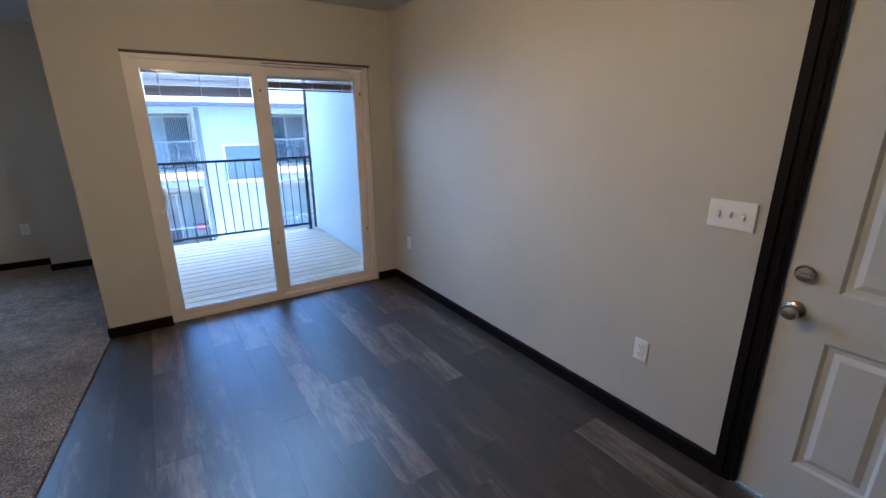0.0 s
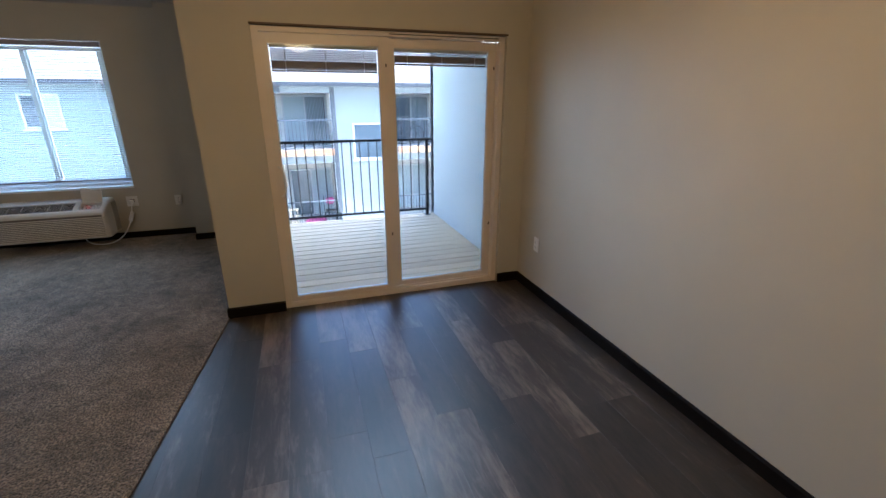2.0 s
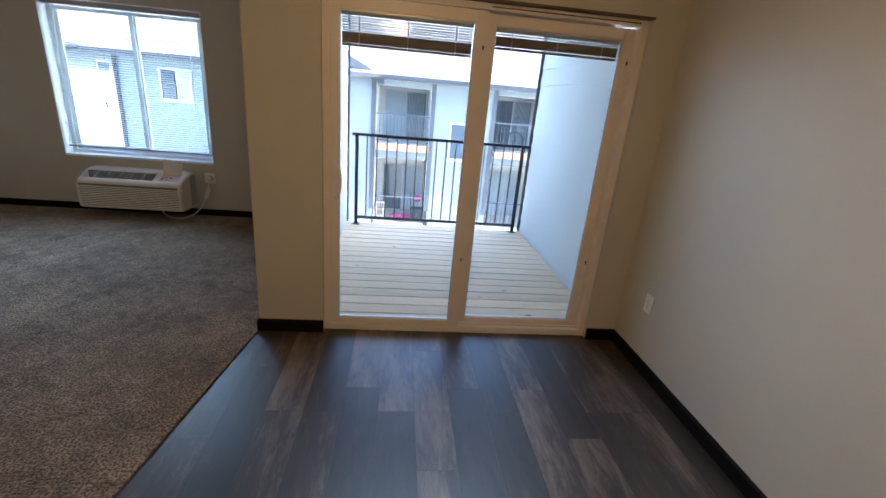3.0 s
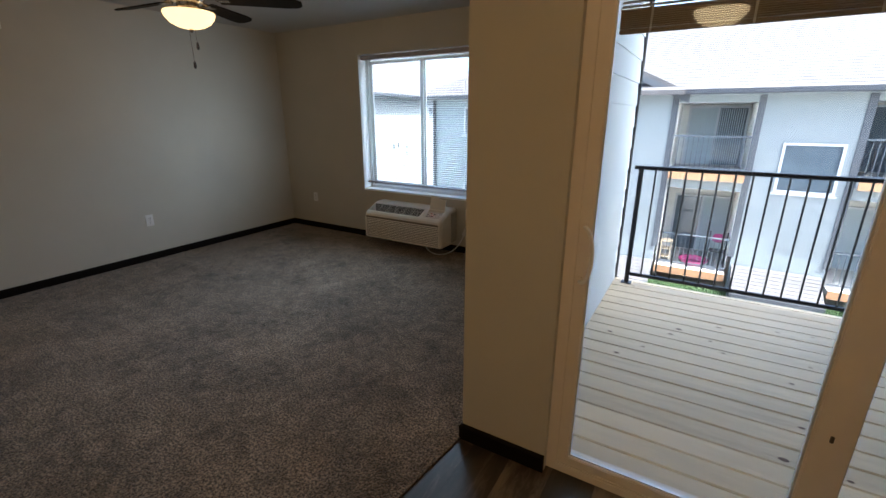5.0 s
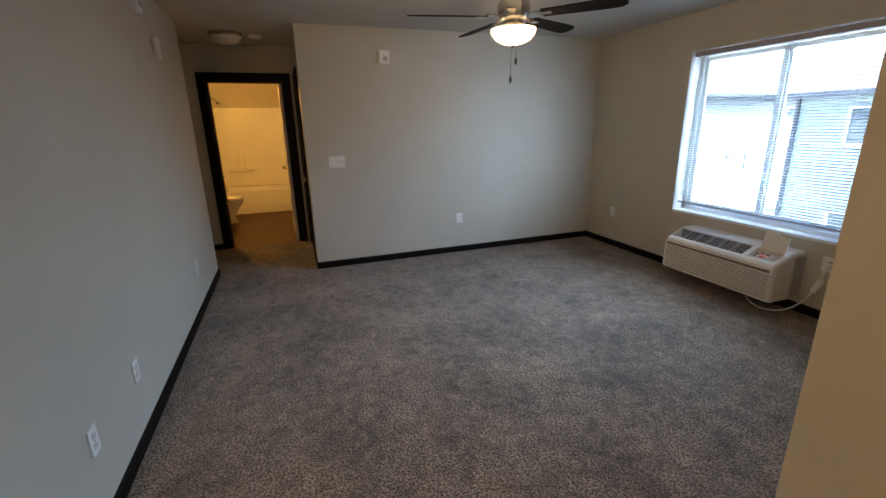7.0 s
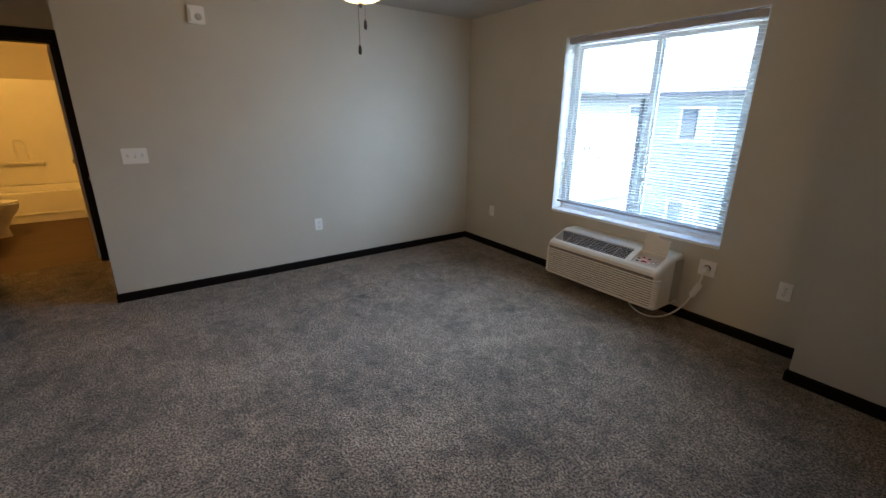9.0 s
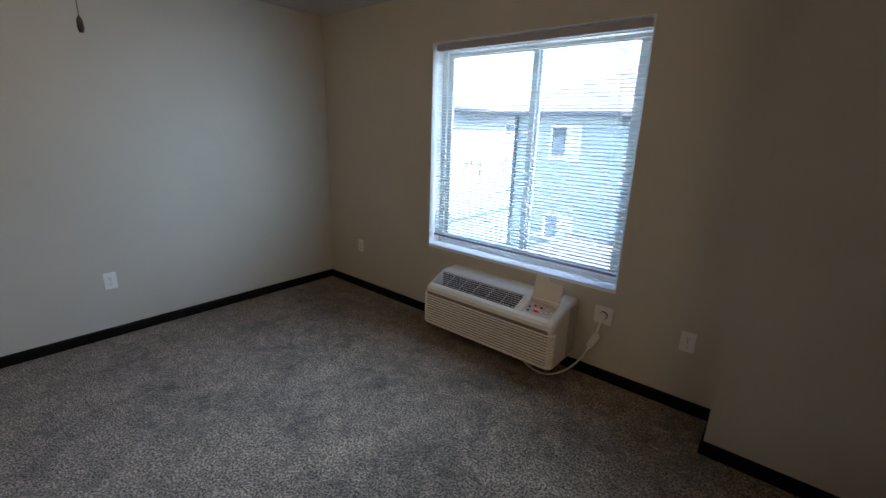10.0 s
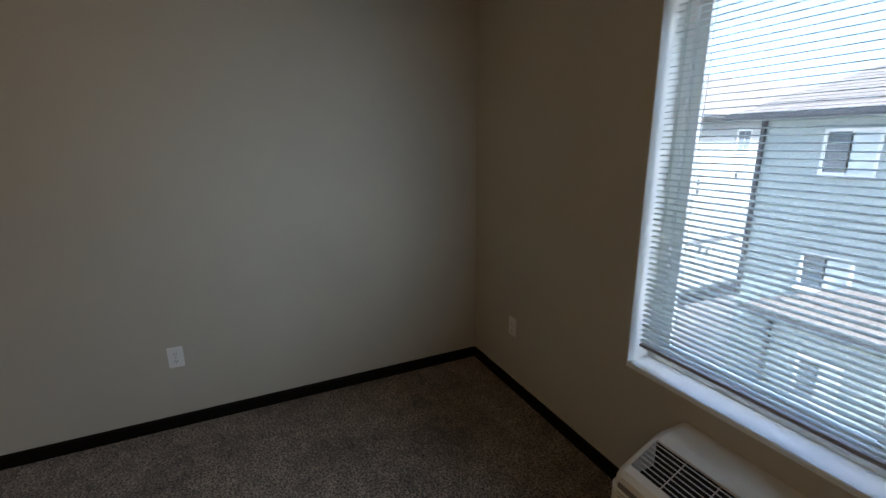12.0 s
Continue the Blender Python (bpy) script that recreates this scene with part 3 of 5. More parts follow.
blind = thing("window_blind", (0, 0, 0), "white mini blind hung in the living room window, slats open", "blind")
HEAD = material("blind_headrail", (0.36, 0.33, 0.33), 0.5, spread=0.05)
SLAT = thin_vinyl("blind_slat", (0.76, 0.81, 0.80), 0.5)
part("head_rail", boxes((WX0 + 0.020, WX1 - 0.020, 6.200, 6.245, 2.072, 2.114), bevel=0.003), HEAD, blind)
part("bottom_rail", boxes((WX0 + 0.026, WX1 - 0.026, 6.211, 6.236, 0.692, 0.706), bevel=0.003), HEAD, blind)
bm = bmesh.new()
prof = []
for k in range(6):
    u = -1 + 2 * k / 5
    prof.append((u * 0.0125, 0.0022 * (1 - u * u) + u * 0.0012))
prof += [(p[0], p[1] - 0.0008) for p in reversed(prof)]
extrude_profile(bm, prof, "X", WX0 + 0.026, WX1 - 0.026)
slat_mesh = mesh_of("slat", bm, SLAT)
PITCH = 0.0225
for k in range(int((2.068 - 0.712) / PITCH)):
    s = new("slat", slat_mesh)
    s.parent = blind
    s.location = (0, 6.2235, 0.722 + k * PITCH)
for x in (-3.03, -1.82):
    part("ladder_cord", boxes((x - 0.001, x + 0.001, 6.2095, 6.2105, 0.70, 2.06), (x - 0.001, x + 0.001, 6.2365, 6.2375, 0.70, 2.06)), WHITE, blind)
bm = bmesh.new()
tube(bm, [(-3.10, 6.196, 2.05), (-3.10, 6.194, 1.25)], 0.004, 6)
part("tilt_wand", bm, GLASS, blind, "clear plastic tilt wand")


# ---------------------------------------------------------------- plates and small wall fixtures
SLOT = material("dark_slot", (0.03, 0.03, 0.03), 0.6)
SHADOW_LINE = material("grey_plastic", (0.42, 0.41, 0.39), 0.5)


def face_to(direction):
    """Turn (degrees about z) of a plate whose face looks along -y, to look along the given way."""
    return {"-y": 0, "+x": 90, "+y": 180, "-x": -90}[direction]


def outlet(place, way, name="wall_outlet"):
    root = thing(name, place, "white duplex wall outlet with a plain cover plate", "outlet", "wall outlets", face_to(way))
    part("cover_plate", boxes((-0.037, 0.037, -0.006, 0.0, -0.059, 0.059), bevel=0.0025), WHITE, root)
    for z in (-0.021, 0.021):
        bm = bmesh.new()
        lathe(bm, [(0.0165, 0), (0.0165, -0.0085), (0.0150, -0.0095)], 20, (0, 0, z), "Y")
        r = part("receptacle", bm, WHITE, root)
        part("slot", boxes((-0.0075, -0.0050, -0.0100, -0.0090, z - 0.003, z + 0.007), (0.0050, 0.0075, -0.0100, -0.0090, z - 0.003, z + 0.007),
                           (-0.002, 0.002, -0.0100, -0.0090, z - 0.011, z - 0.007)), SLOT, r)
    bm = bmesh.new()
    lathe(bm, [(0.003, -0.0055), (0.003, -0.0072)], 8, (0, 0, 0), "Y")
    part("screw", bm, NICKEL, root)
    return root


def switch_plate(place, way, gangs, w):
    root = thing("light_switch", place, "white three-gang light switch plate with toggles", "light switch", "light switches", face_to(way))
    part("cover_plate", boxes((-w / 2, w / 2, -0.007, 0.0, -0.058, 0.058), bevel=0.003), WHITE, root)
    for k in range(gangs):
        x = (k - (gangs - 1) / 2) * 0.046
        part("toggle_slot", boxes((x - 0.006, x + 0.006, -0.0078, -0.0065, -0.013, 0.013)), SHADOW_LINE, root)
        bm = bmesh.new()
        up = 1 if k % 2 else -1
        extrude_profile(bm, [(-0.007, -0.008), (-0.007, 0.008), (-0.020, 0.004 + up * 0.009), (-0.020, -0.004 + up * 0.009)], "X", x - 0.0045, x + 0.0045)
        part("toggle", bm, WHITE, root)
        for z in (-0.030, 0.030):
            bm = bmesh.new()
            lathe(bm, [(0.003, -0.0065), (0.003, -0.0082)], 8, (x, 0, z), "Y")
            part("screw", bm, WHITE, root)
    return root


outlet((XE, 0.962, 0.425), "-x")
outlet((XE, 3.362, 0.427), "-x")
outlet((-4.055, YN, 0.430), "-y")
outlet((-1.252, YN, 0.430), "-y")
outlet((XW, 4.322, 0.428), "+x")
outlet((-2.11, YS, 0.380), "+y")
outlet((-1.59, YS, 0.380), "+y")
outlet((-3.77, YS, 0.396), "+y")
switch_plate((XE, 0.668, 1.180), "-x", 3, 0.178)
switch_plate((XW, 2.945, 1.155), "+x", 3, 0.165)

alarm = thing("fire_alarm", (XW, 3.50, 2.18), "white fire alarm sounder with strobe on the wall", "alarm", turn=90)
part("body", boxes((-0.058, 0.058, -0.045, 0, -0.062, 0.062), bevel=0.006), WHITE, alarm)
bm = bmesh.new()
lathe(bm, [(0.024, -0.044), (0.024, -0.052), (0.018, -0.058)], 20, (0.012, 0, -0.016), "Y")
part("sounder", bm, SHADOW_LINE, alarm, "grey round sounder grille", smooth=True)
part("strobe", boxes((-0.045, -0.020, -0.060, -0.044, -0.040, 0.040), bevel=0.004), WIN_WHITE, alarm)

strobe = thing("wall_alarm", (-3.41, YS, 2.30), "small white alarm box high on the wall", "alarm", turn=180)
part("body", boxes((-0.05, 0.05, -0.04, 0, -0.05, 0.05), bevel=0.006), WHITE, strobe)
bm = bmesh.new()
lathe(bm, [(0.020, -0.039), (0.020, -0.046), (0.012, -0.052)], 18, (0, 0, 0), "Y")
part("sounder", bm, SHADOW_LINE, strobe, smooth=True)
thermo = thing("thermostat", (-3.77, YS, 2.09), "flat white chime box high on the wall", "door chime", turn=180)
part("body", boxes((-0.05, 0.05, -0.035, 0, -0.075, 0.075), bevel=0.008), WHITE, thermo)
part("grille", boxes(*[(-0.03, 0.03, -0.0365, -0.0345, z, z + 0.006) for z in (-0.04, -0.02, 0.0, 0.02, 0.04)]), SHADOW_LINE, thermo)

dome = thing("flush_ceiling_light", (-5.16, 2.0, H), "unlit flush dome ceiling light with a nickel rim", "ceiling light")
bm = bmesh.new()
lathe(bm, [(0.165, 0), (0.168, -0.02), (0.155, -0.035), (0.15, -0.03)], 32)
part("rim", bm, NICKEL, dome, "satin nickel rim", smooth=True)
OPAL = material("opal_glass", (0.66, 0.63, 0.57), 0.3, spread=0.03)
bm = bmesh.new()
lathe(bm, [(0.150, -0.032), (0.142, -0.060), (0.115, -0.085), (0.07, -0.102), (0.012, -0.108)], 32)
part("diffuser", bm, OPAL, dome, smooth=True)
smoke = thing("smoke_detector", (-5.22, 2.28, H), "round white smoke detector on the hall ceiling", "smoke detector")
bm = bmesh.new()
lathe(bm, [(0.066, 0), (0.066, -0.018), (0.056, -0.034), (0.02, -0.040)], 28)
part("body", bm, WHITE, smoke, smooth=True)
bm = bmesh.new()
lathe(bm, [(0.012, -0.038), (0.012, -0.044)], 14)
part("test_button", bm, SHADOW_LINE, smoke)
dining_light = thing("semi_flush_ceiling_light", (0.29, 1.54, H), "lit semi-flush opal bowl ceiling light of the dining area", "ceiling light")
bm = bmesh.new()
lathe(bm, [(0.140, 0), (0.140, -0.016), (0.128, -0.024), (0.020, -0.030)], 32)
part("canopy", bm, NICKEL, dining_light, smooth=True)
bm = bmesh.new()
lathe(bm, [(0.010, -0.028), (0.010, -0.412), (0.016, -0.416), (0.006, -0.424)], 16)
part("stem", bm, NICKEL, dining_light, smooth=True)
GLOW_DOME = glow("lit_opal_glass", (1.0, 0.66, 0.30), 0.8)
bm = bmesh.new()
lathe(bm, [(0.165, -0.300), (0.166, -0.306), (0.155, -0.335), (0.120, -0.372), (0.070, -0.398), (0.014, -0.410), (0.014, -0.404), (0.068, -0.392),
           (0.116, -0.367), (0.150, -0.333), (0.160, -0.302)], 32)
d = part("glass_bowl", bm, GLOW_DOME, dining_light, "glowing warm opal glass bowl", smooth=True)
d.visible_shadow = False

# ---------------------------------------------------------------- ceiling fan
BLADE = material("dark_fan_blade", (0.007, 0.005, 0.0042), 0.6, spread=0.3, scale=20, spec=0.15)
FOB = material("dark_fob", (0.02, 0.014, 0.012), 0.4)
fan = thing("ceiling_fan", (-2.79, 4.05, H), "nickel ceiling fan with dark blades and a lit glass bowl", "ceiling fan")
bm = bmesh.new()
lathe(bm, [(0.072, 0), (0.072, -0.012), (0.060, -0.042), (0.020, -0.055), (0.016, -0.060)], 28)
part("canopy", bm, NICKEL, fan, smooth=True)
bm = bmesh.new()
lathe(bm, [(0.016, -0.055), (0.018, -0.105), (0.05, -0.118), (0.100, -0.140), (0.116, -0.175), (0.112, -0.225), (0.094, -0.255), (0.070, -0.262)], 32)
part("motor_housing", bm, NICKEL, fan, "brushed nickel motor housing", smooth=True)
bm = bmesh.new()
lathe(bm, [(0.068, -0.262), (0.068, -0.286), (0.082, -0.302), (0.094, -0.312), (0.094, -0.320)], 32)
part("light_fitter", bm, NICKEL, fan, smooth=True)
BOWL = glow("lit_frosted_glass", (1.0, 0.60, 0.22), 0.30)
bm = bmesh.new()
lathe(bm, [(0.155, -0.316), (0.160, -0.324), (0.153, -0.350), (0.126, -0.384), (0.083, -0.408), (0.035, -0.419), (0.012, -0.420)], 36)
bowl = part("glass_bowl", bm, BOWL, fan, "glowing frosted glass bowl", smooth=True)
bowl.visible_shadow = False
bm = bmesh.new()
lathe(bm, [(0.014, -0.418), (0.016, -0.426), (0.008, -0.438), (0.004, -0.444)], 16)
part("finial", bm, NICKEL, fan, smooth=True)
for k in range(5):
    a = radians(42 + 72 * k)
    rot = Matrix.Rotation(a, 4, "Z")
    bm = bmesh.new()
    pts = [(0.20, -0.052), (0.62, -0.068), (0.705, -0.062), (0.740, -0.030), (0.740, 0.030), (0.705, 0.062), (0.62, 0.068), (0.20, 0.052)]
    extrude_profile(bm, pts, "Z", -0.004, 0.004)
    bmesh.ops.transform(bm, matrix=rot @ Matrix.Translation((0, 0, -0.238)) @ Matrix.Rotation(radians(-12), 4, "X"), verts=bm.verts)
    b = part("blade", bm, BLADE, fan, "dark-stained wooden fan blade")
    bm = bmesh.new()
    box(bm, 0.085, 0.19, -0.016, 0.016, -0.234, -0.226, bevel=0.002)
    box(bm, 0.185, 0.27, -0.034, 0.034, -0.246, -0.240, bevel=0.002)
    box(bm, 0.180, 0.200, -0.020, 0.020, -0.246, -0.226, bevel=0.002)
    bmesh.ops.transform(bm, matrix=rot, verts=bm.verts)
    part("blade_bracket", bm, NICKEL, b, "nickel blade bracket")
for x, y, z in ((0.024, 0.012, -0.505), (-0.008, -0.010, -0.625)):
    bm = bmesh.new()
    tube(bm, [(x, y, -0.34), (x, y, z)], 0.0018, 6)
    c = part("pull_chain", bm, NICKEL, fan)
    bm = bmesh.new()
    lathe(bm, [(0.003, z + 0.004), (0.008, z - 0.006), (0.010, z - 0.030), (0.006, z - 0.044)], 12, (x, y, 0))
    part("fob", bm, FOB, c, "dark wooden pull fob", smooth=True)

# ---------------------------------------------------------------- wall air conditioner
AC = material("ac_cream_plastic", (0.76, 0.72, 0.64), 0.45, spread=0.04, scale=12)
AC_DARK = material("ac_dark_grille", (0.010, 0.010, 0.011), 0.7)
ac = thing("air_conditioner", (0, 0, 0), "cream through-wall air conditioner with an open control lid", "air conditioner")
X0, X1 = -2.918, -1.893
YF = 5.826
body = [(YN - 0.002, 0.125), (YF + 0.02, 0.125), (YF + 0.012, 0.135), (YF + 0.012, 0.375), (YF + 0.016, 0.405), (YF + 0.032, 0.425), (YF + 0.195, 0.501),
        (YF + 0.225, 0.507), (YN - 0.002, 0.509)]
# the cover is built round the grille well and the control well
GX0, GX1, PX0, PX1 = -2.884, -2.190, -2.142, -1.943
wy0, wy1 = YF + 0.058, YF + 0.184
slope = 0.06 / 0.128


def top_z(y):
    return 0.425 + (y - (YF + 0.032)) * slope


bm = bmesh.new()
low = [(YN - 0.002, 0.125), (YF + 0.02, 0.125), (YF + 0.012, 0.135), (YF + 0.012, 0.375), (YF + 0.016, 0.405), (YF + 0.032, 0.425), (wy0, top_z(wy0)), (wy0, 0.385),
       (wy1, 0.385), (wy1, top_z(wy1)), (YF + 0.225, 0.507), (YN - 0.002, 0.509)]
low2 = [(p[0], p[1]) for p in low]
low2[7], low2[8] = (wy0, top_z(wy0) - 0.012), (wy1, top_z(wy1) - 0.024)
extrude_profile(bm, low, "X", GX0, GX1)
part("cover", bm, AC, ac)
part("control_well", extrude_profile(bmesh.new(), low2, "X", PX0, PX1), AC, ac)
part("cover_bridge", extrude_profile(bmesh.new(), body, "X", GX1 + 0.0002, PX0 - 0.0002), AC, ac)
RC = 0.032     # rounding of the cover's ends


def cover_end(a, b):
    """End of the cover from x = a to x = b, its outer edge rounded in plan and elevation."""
    way = 1 if b > a else -1
    stations = [(a, 0.0)] + [(b - way * RC * (1 - math.sin(k * math.pi / 10)), RC * (1 - math.cos(k * math.pi / 10))) for k in range(6)]
    bm, rings = bmesh.new(), []
    for x, d in stations:
        rings.append([bm.verts.new((x, y + d if y < YF + 0.23 else y, z - d if z > 0.39 else z)) for y, z in body])
    n = len(body)
    for p, q in zip(rings, rings[1:]):
        for k in range(n):
            bm.faces.new((p[k], p[(k + 1) % n], q[(k + 1) % n], q[k]))
    bm.faces.new(rings[0]), bm.faces.new(rings[-1])
    part("cover_end", bm, AC, ac, smooth=True)


cover_end(GX0 - 0.0002, X0)
cover_end(PX1 + 0.0002, X1)
# added sheet whose dark beige draws the shade in the grooves between louvers
part("front_backing", boxes((X0 + 0.030, X1 - 0.030, YF + 0.0095, YF + 0.0118, 0.140, 0.382)), material("groove_shade_beige", (0.20, 0.175, 0.145), 0.6), ac, "beige backing darkened for the shade between the louvers")
FRONT = YF + 0.012
path = [((X0 + 0.0005, FRONT + 0.050), (-1, 0))]
for x, a0, a1 in ((X0 + RC, 180, 270), (X1 - RC, 270, 360)):
    for k in range(7):
        a = radians(a0 + (a1 - a0) * k / 6)
        path.append(((x + RC * math.cos(a), FRONT + RC + RC * math.sin(a)), (math.cos(a), math.sin(a))))
path.append(((X1 - 0.0005, FRONT + 0.050), (1, 0)))


def louver(z):
    """A rounded rib that runs round the front of the cover."""
    bm, rings = bmesh.new(), []
    for i, (p, nrm) in enumerate(path):
        s = 0.25 if i in (0, len(path) - 1) else 1.0
        rings.append([bm.verts.new((p[0] + nrm[0] * o * s, p[1] + nrm[1] * o * s, z + h)) for o, h in ((-0.004, 0.0), (0.003, 0.0005), (0.0095, 0.0045), (0.0095, 0.0090), (0.003, 0.0130), (-0.004, 0.0135))])
    for p, q in zip(rings, rings[1:]):
        for k in range(6):
            bm.faces.new((p[k], p[(k + 1) % 6], q[(k + 1) % 6], q[k]))
    bm.faces.new(rings[0]), bm.faces.new(rings[-1])
    part("louver", bm, AC, ac, smooth=True)


for k in range(12):
    louver(0.140 + k * 0.0188)
liner = [(wy0 + 0.001, 0.386), (wy1 - 0.001, 0.386), (wy1 - 0.001, top_z(wy1) - 0.008), (wy1 - 0.004, top_z(wy1) - 0.008), (wy1 - 0.004, 0.389), (wy0 + 0.004, 0.389), (wy0 + 0.004, top_z(wy0) - 0.006), (wy0 + 0.001, top_z(wy0) - 0.006)]
bm = bmesh.new()
extrude_profile(bm, liner, "X", GX0 + 0.001, GX1 - 0.001)
g = part("grille", bm, AC_DARK, ac, "dark air grille")
for k in range(7):
    y = wy0 + 0.014 + k * (wy1 - wy0 - 0.028) / 6
    z = top_z(y)
    part("slat", boxes((GX0 + 0.001, GX1 - 0.001, y - 0.0013, y + 0.0013, z - 0.004, z - 0.001)), WHITE, g)
for k in range(1, 6):
    x = GX0 + k * (GX1 - GX0) / 6
    bm = bmesh.new()
    extrude_profile(bm, [(wy0, top_z(wy0) - 0.012), (wy0, top_z(wy0) - 0.008), (wy1, top_z(wy1) - 0.008), (wy1, top_z(wy1) - 0.012)], "X", x - 0.0012, x + 0.0012)
    part("bar", bm, AC, g)
bm = bmesh.new()
extrude_profile(bm, [(wy0 + 0.002, top_z(wy0) - 0.010), (wy1 - 0.002, top_z(wy1) - 0.020), (wy1 - 0.002, top_z(wy1) - 0.024), (wy0 + 0.002, top_z(wy0) - 0.013)], "X", PX0 + 0.002, PX1 - 0.002)
panel = part("control_panel", bm, material("panel_grey_beige", (0.56, 0.52, 0.46), 0.5), ac, "beige control panel with small keys")


def on_panel(name, x, f, w, d, mat, hgt=0.004):
    y = wy0 + 0.012 + f * (wy1 - wy0 - 0.024)
    z0 = top_z(wy0) - 0.010 + (y - wy0) / (wy1 - wy0) * (top_z(wy1) - 0.020 - top_z(wy0) + 0.010)
    part(name, boxes((x - w / 2, x + w / 2, y - d / 2, y + d / 2, z0 - 0.002, z0 + hgt)), mat, panel)


KEY_DARK = material("dark_key", (0.04, 0.05, 0.06), 0.5)
KEY_RED = material("red_key", (0.45, 0.05, 0.04), 0.5)
on_panel("display", -2.060, 0.36, 0.034, 0.030, KEY_DARK, 0.003)
LED = glow("red_led", (1.0, 0.05, 0.03), 0.12)
for dx in (-0.008, 0.008):
    on_panel("digit", -2.060 + dx + 0.004, 0.30, 0.003, 0.018, LED, 0.0045)
    on_panel("digit", -2.060 + dx, 0.46, 0.011, 0.004, LED, 0.0045)
for x, f, mt in ((-2.11, 0.25, KEY_DARK), (-2.115, 0.55, KEY_DARK), (-2.085, 0.75, KEY_RED), (-2.02, 0.3, WHITE), (-1.99, 0.35, WHITE), (-1.965, 0.5, WHITE),
                 (-2.0, 0.65, WHITE), (-2.04, 0.7, KEY_DARK)):
    on_panel("key", x, f, 0.018, 0.012, mt)
# the lid stands open on its rear hinge, with a notched front edge
bm = bmesh.new()
lid = [(PX0 + 0.004, 0.0), (PX1 - 0.004, 0.0), (PX1 - 0.004, 0.112), (PX1 - 0.016, 0.118), (PX1 - 0.028, 0.114), (PX0 + 0.105, 0.122), (PX0 + 0.080, 0.146), (PX0 + 0.004, 0.150)]
extrude_profile(bm, lid, "Y", -0.003, 0.003)
bmesh.ops.transform(bm, matrix=Matrix.Translation((0, wy1 + 0.012, top_z(wy1) + 0.002)) @ Matrix.Rotation(radians(-14), 4, "X"), verts=bm.verts)
part("control_lid", bm, AC, ac, "cream hinged lid standing open")
part("wall_sleeve", boxes((X0 + 0.05, X1 + 0.006, 6.06, YN - 0.001, 0.140, 0.470), bevel=0.003), material("sleeve_metal", (0.46, 0.44, 0.41), 0.5), ac, "greyer metal wall sleeve")

# heavy-duty outlet with the air conditioner's plug and cord
power = thing("power_outlet", (-1.722, YN, 0.445), "white square heavy-duty outlet beside the air conditioner", "outlet")
part("cover_plate", boxes((-0.058, 0.058, -0.006, 0, -0.058, 0.058), bevel=0.003), WHITE, power)
bm = bmesh.new()
lathe(bm, [(0.026, -0.005), (0.026, -0.008), (0.023, -0.009)], 22, (0, 0, 0), "Y")
part("receptacle", bm, SLOT, power, "dark round receptacle")
cord = ac
bm = bmesh.new()
lathe(bm, [(0.020, YN - 0.010), (0.024, YN - 0.016), (0.024, YN - 0.040), (0.016, YN - 0.052)], 20, (-1.722, 0, 0.443), "Y")
part("plug", bm, WHITE, cord, smooth=True)
bm = bmesh.new()
line = [(-1.722, YN - 0.044, 0.436), (-1.724, YN - 0.052, 0.40), (-1.730, YN - 0.050, 0.36), (-1.755, YN - 0.050, 0.27), (-1.79, YN - 0.06, 0.17), (-1.835, YN - 0.09, 0.09),
        (-1.88, YN - 0.13, 0.045), (-1.93, YN - 0.18, 0.022), (-1.99, YN - 0.215, 0.017), (-2.06, YN - 0.21, 0.017), (-2.14, YN - 0.18, 0.025), (-2.19, YN - 0.17, 0.06), (-2.21, YN - 0.13, 0.126)]
fine = []
for a, b in zip(line, line[1:]):
    for k in range(3):
        fine.append(Vector(a).lerp(Vector(b), k / 3))
fine.append(Vector(line[-1]))
for _ in range(2):
    fine = [fine[0]] + [(fine[i - 1] + fine[i] * 2 + fine[i + 1]) / 4 for i in range(1, len(fine) - 1)] + [fine[-1]]
tube(bm, fine, 0.0062)
part("cable", bm, WHITE, cord, "white power cable", smooth=True)
bm = bmesh.new()
box(bm, -0.021, 0.021, -0.016, 0.016, -0.062, 0.062, bevel=0.010)
bmesh.ops.transform(bm, matrix=Matrix.Translation((-1.752, YN - 0.048, 0.275)) @ Matrix.Rotation(radians(22), 4, "Y"), verts=bm.verts)
part("inline_breaker", bm, WHITE, cord, smooth=True)

# ---------------------------------------------------------------- bathroom
ACRYLIC = material("white_acrylic", (0.80, 0.79, 0.75), 0.2, spread=0.02)
PORCELAIN = material("porcelain", (0.80, 0.79, 0.76), 0.12, spread=0.02)
tub = thing("bathtub", (-8.72, 2.01, 0), "white acrylic bathtub at the end of the bathroom", "bathtub")
bm = bmesh.new()
L, W = 0.758, 0.385
z1 = 0.42
outer = [(-W, -L), (W, -L), (W, L), (-W, L)]
o0 = [bm.verts.new((x, y, 0)) for x, y in outer]
o1 = [bm.verts.new((x, y, z1 - 0.02)) for x, y in outer]
o2 = [bm.verts.new((x * 0.985, y * 0.995, z1)) for x, y in outer]
i1 = [bm.verts.new((x * 0.78, y * 0.92, z1)) for x, y in outer]
i2 = [bm.verts.new((x * 0.62, y * 0.80, 0.10)) for x, y in outer]
for p, q in ((o0, o1), (o1, o2), (o2, i1), (i1, i2)):
    for k in range(4):
        bm.faces.new((p[k], p[(k + 1) % 4], q[(k + 1) % 4], q[k]))
bm.faces.new(i2)
part("basin", bm, ACRYLIC, tub)
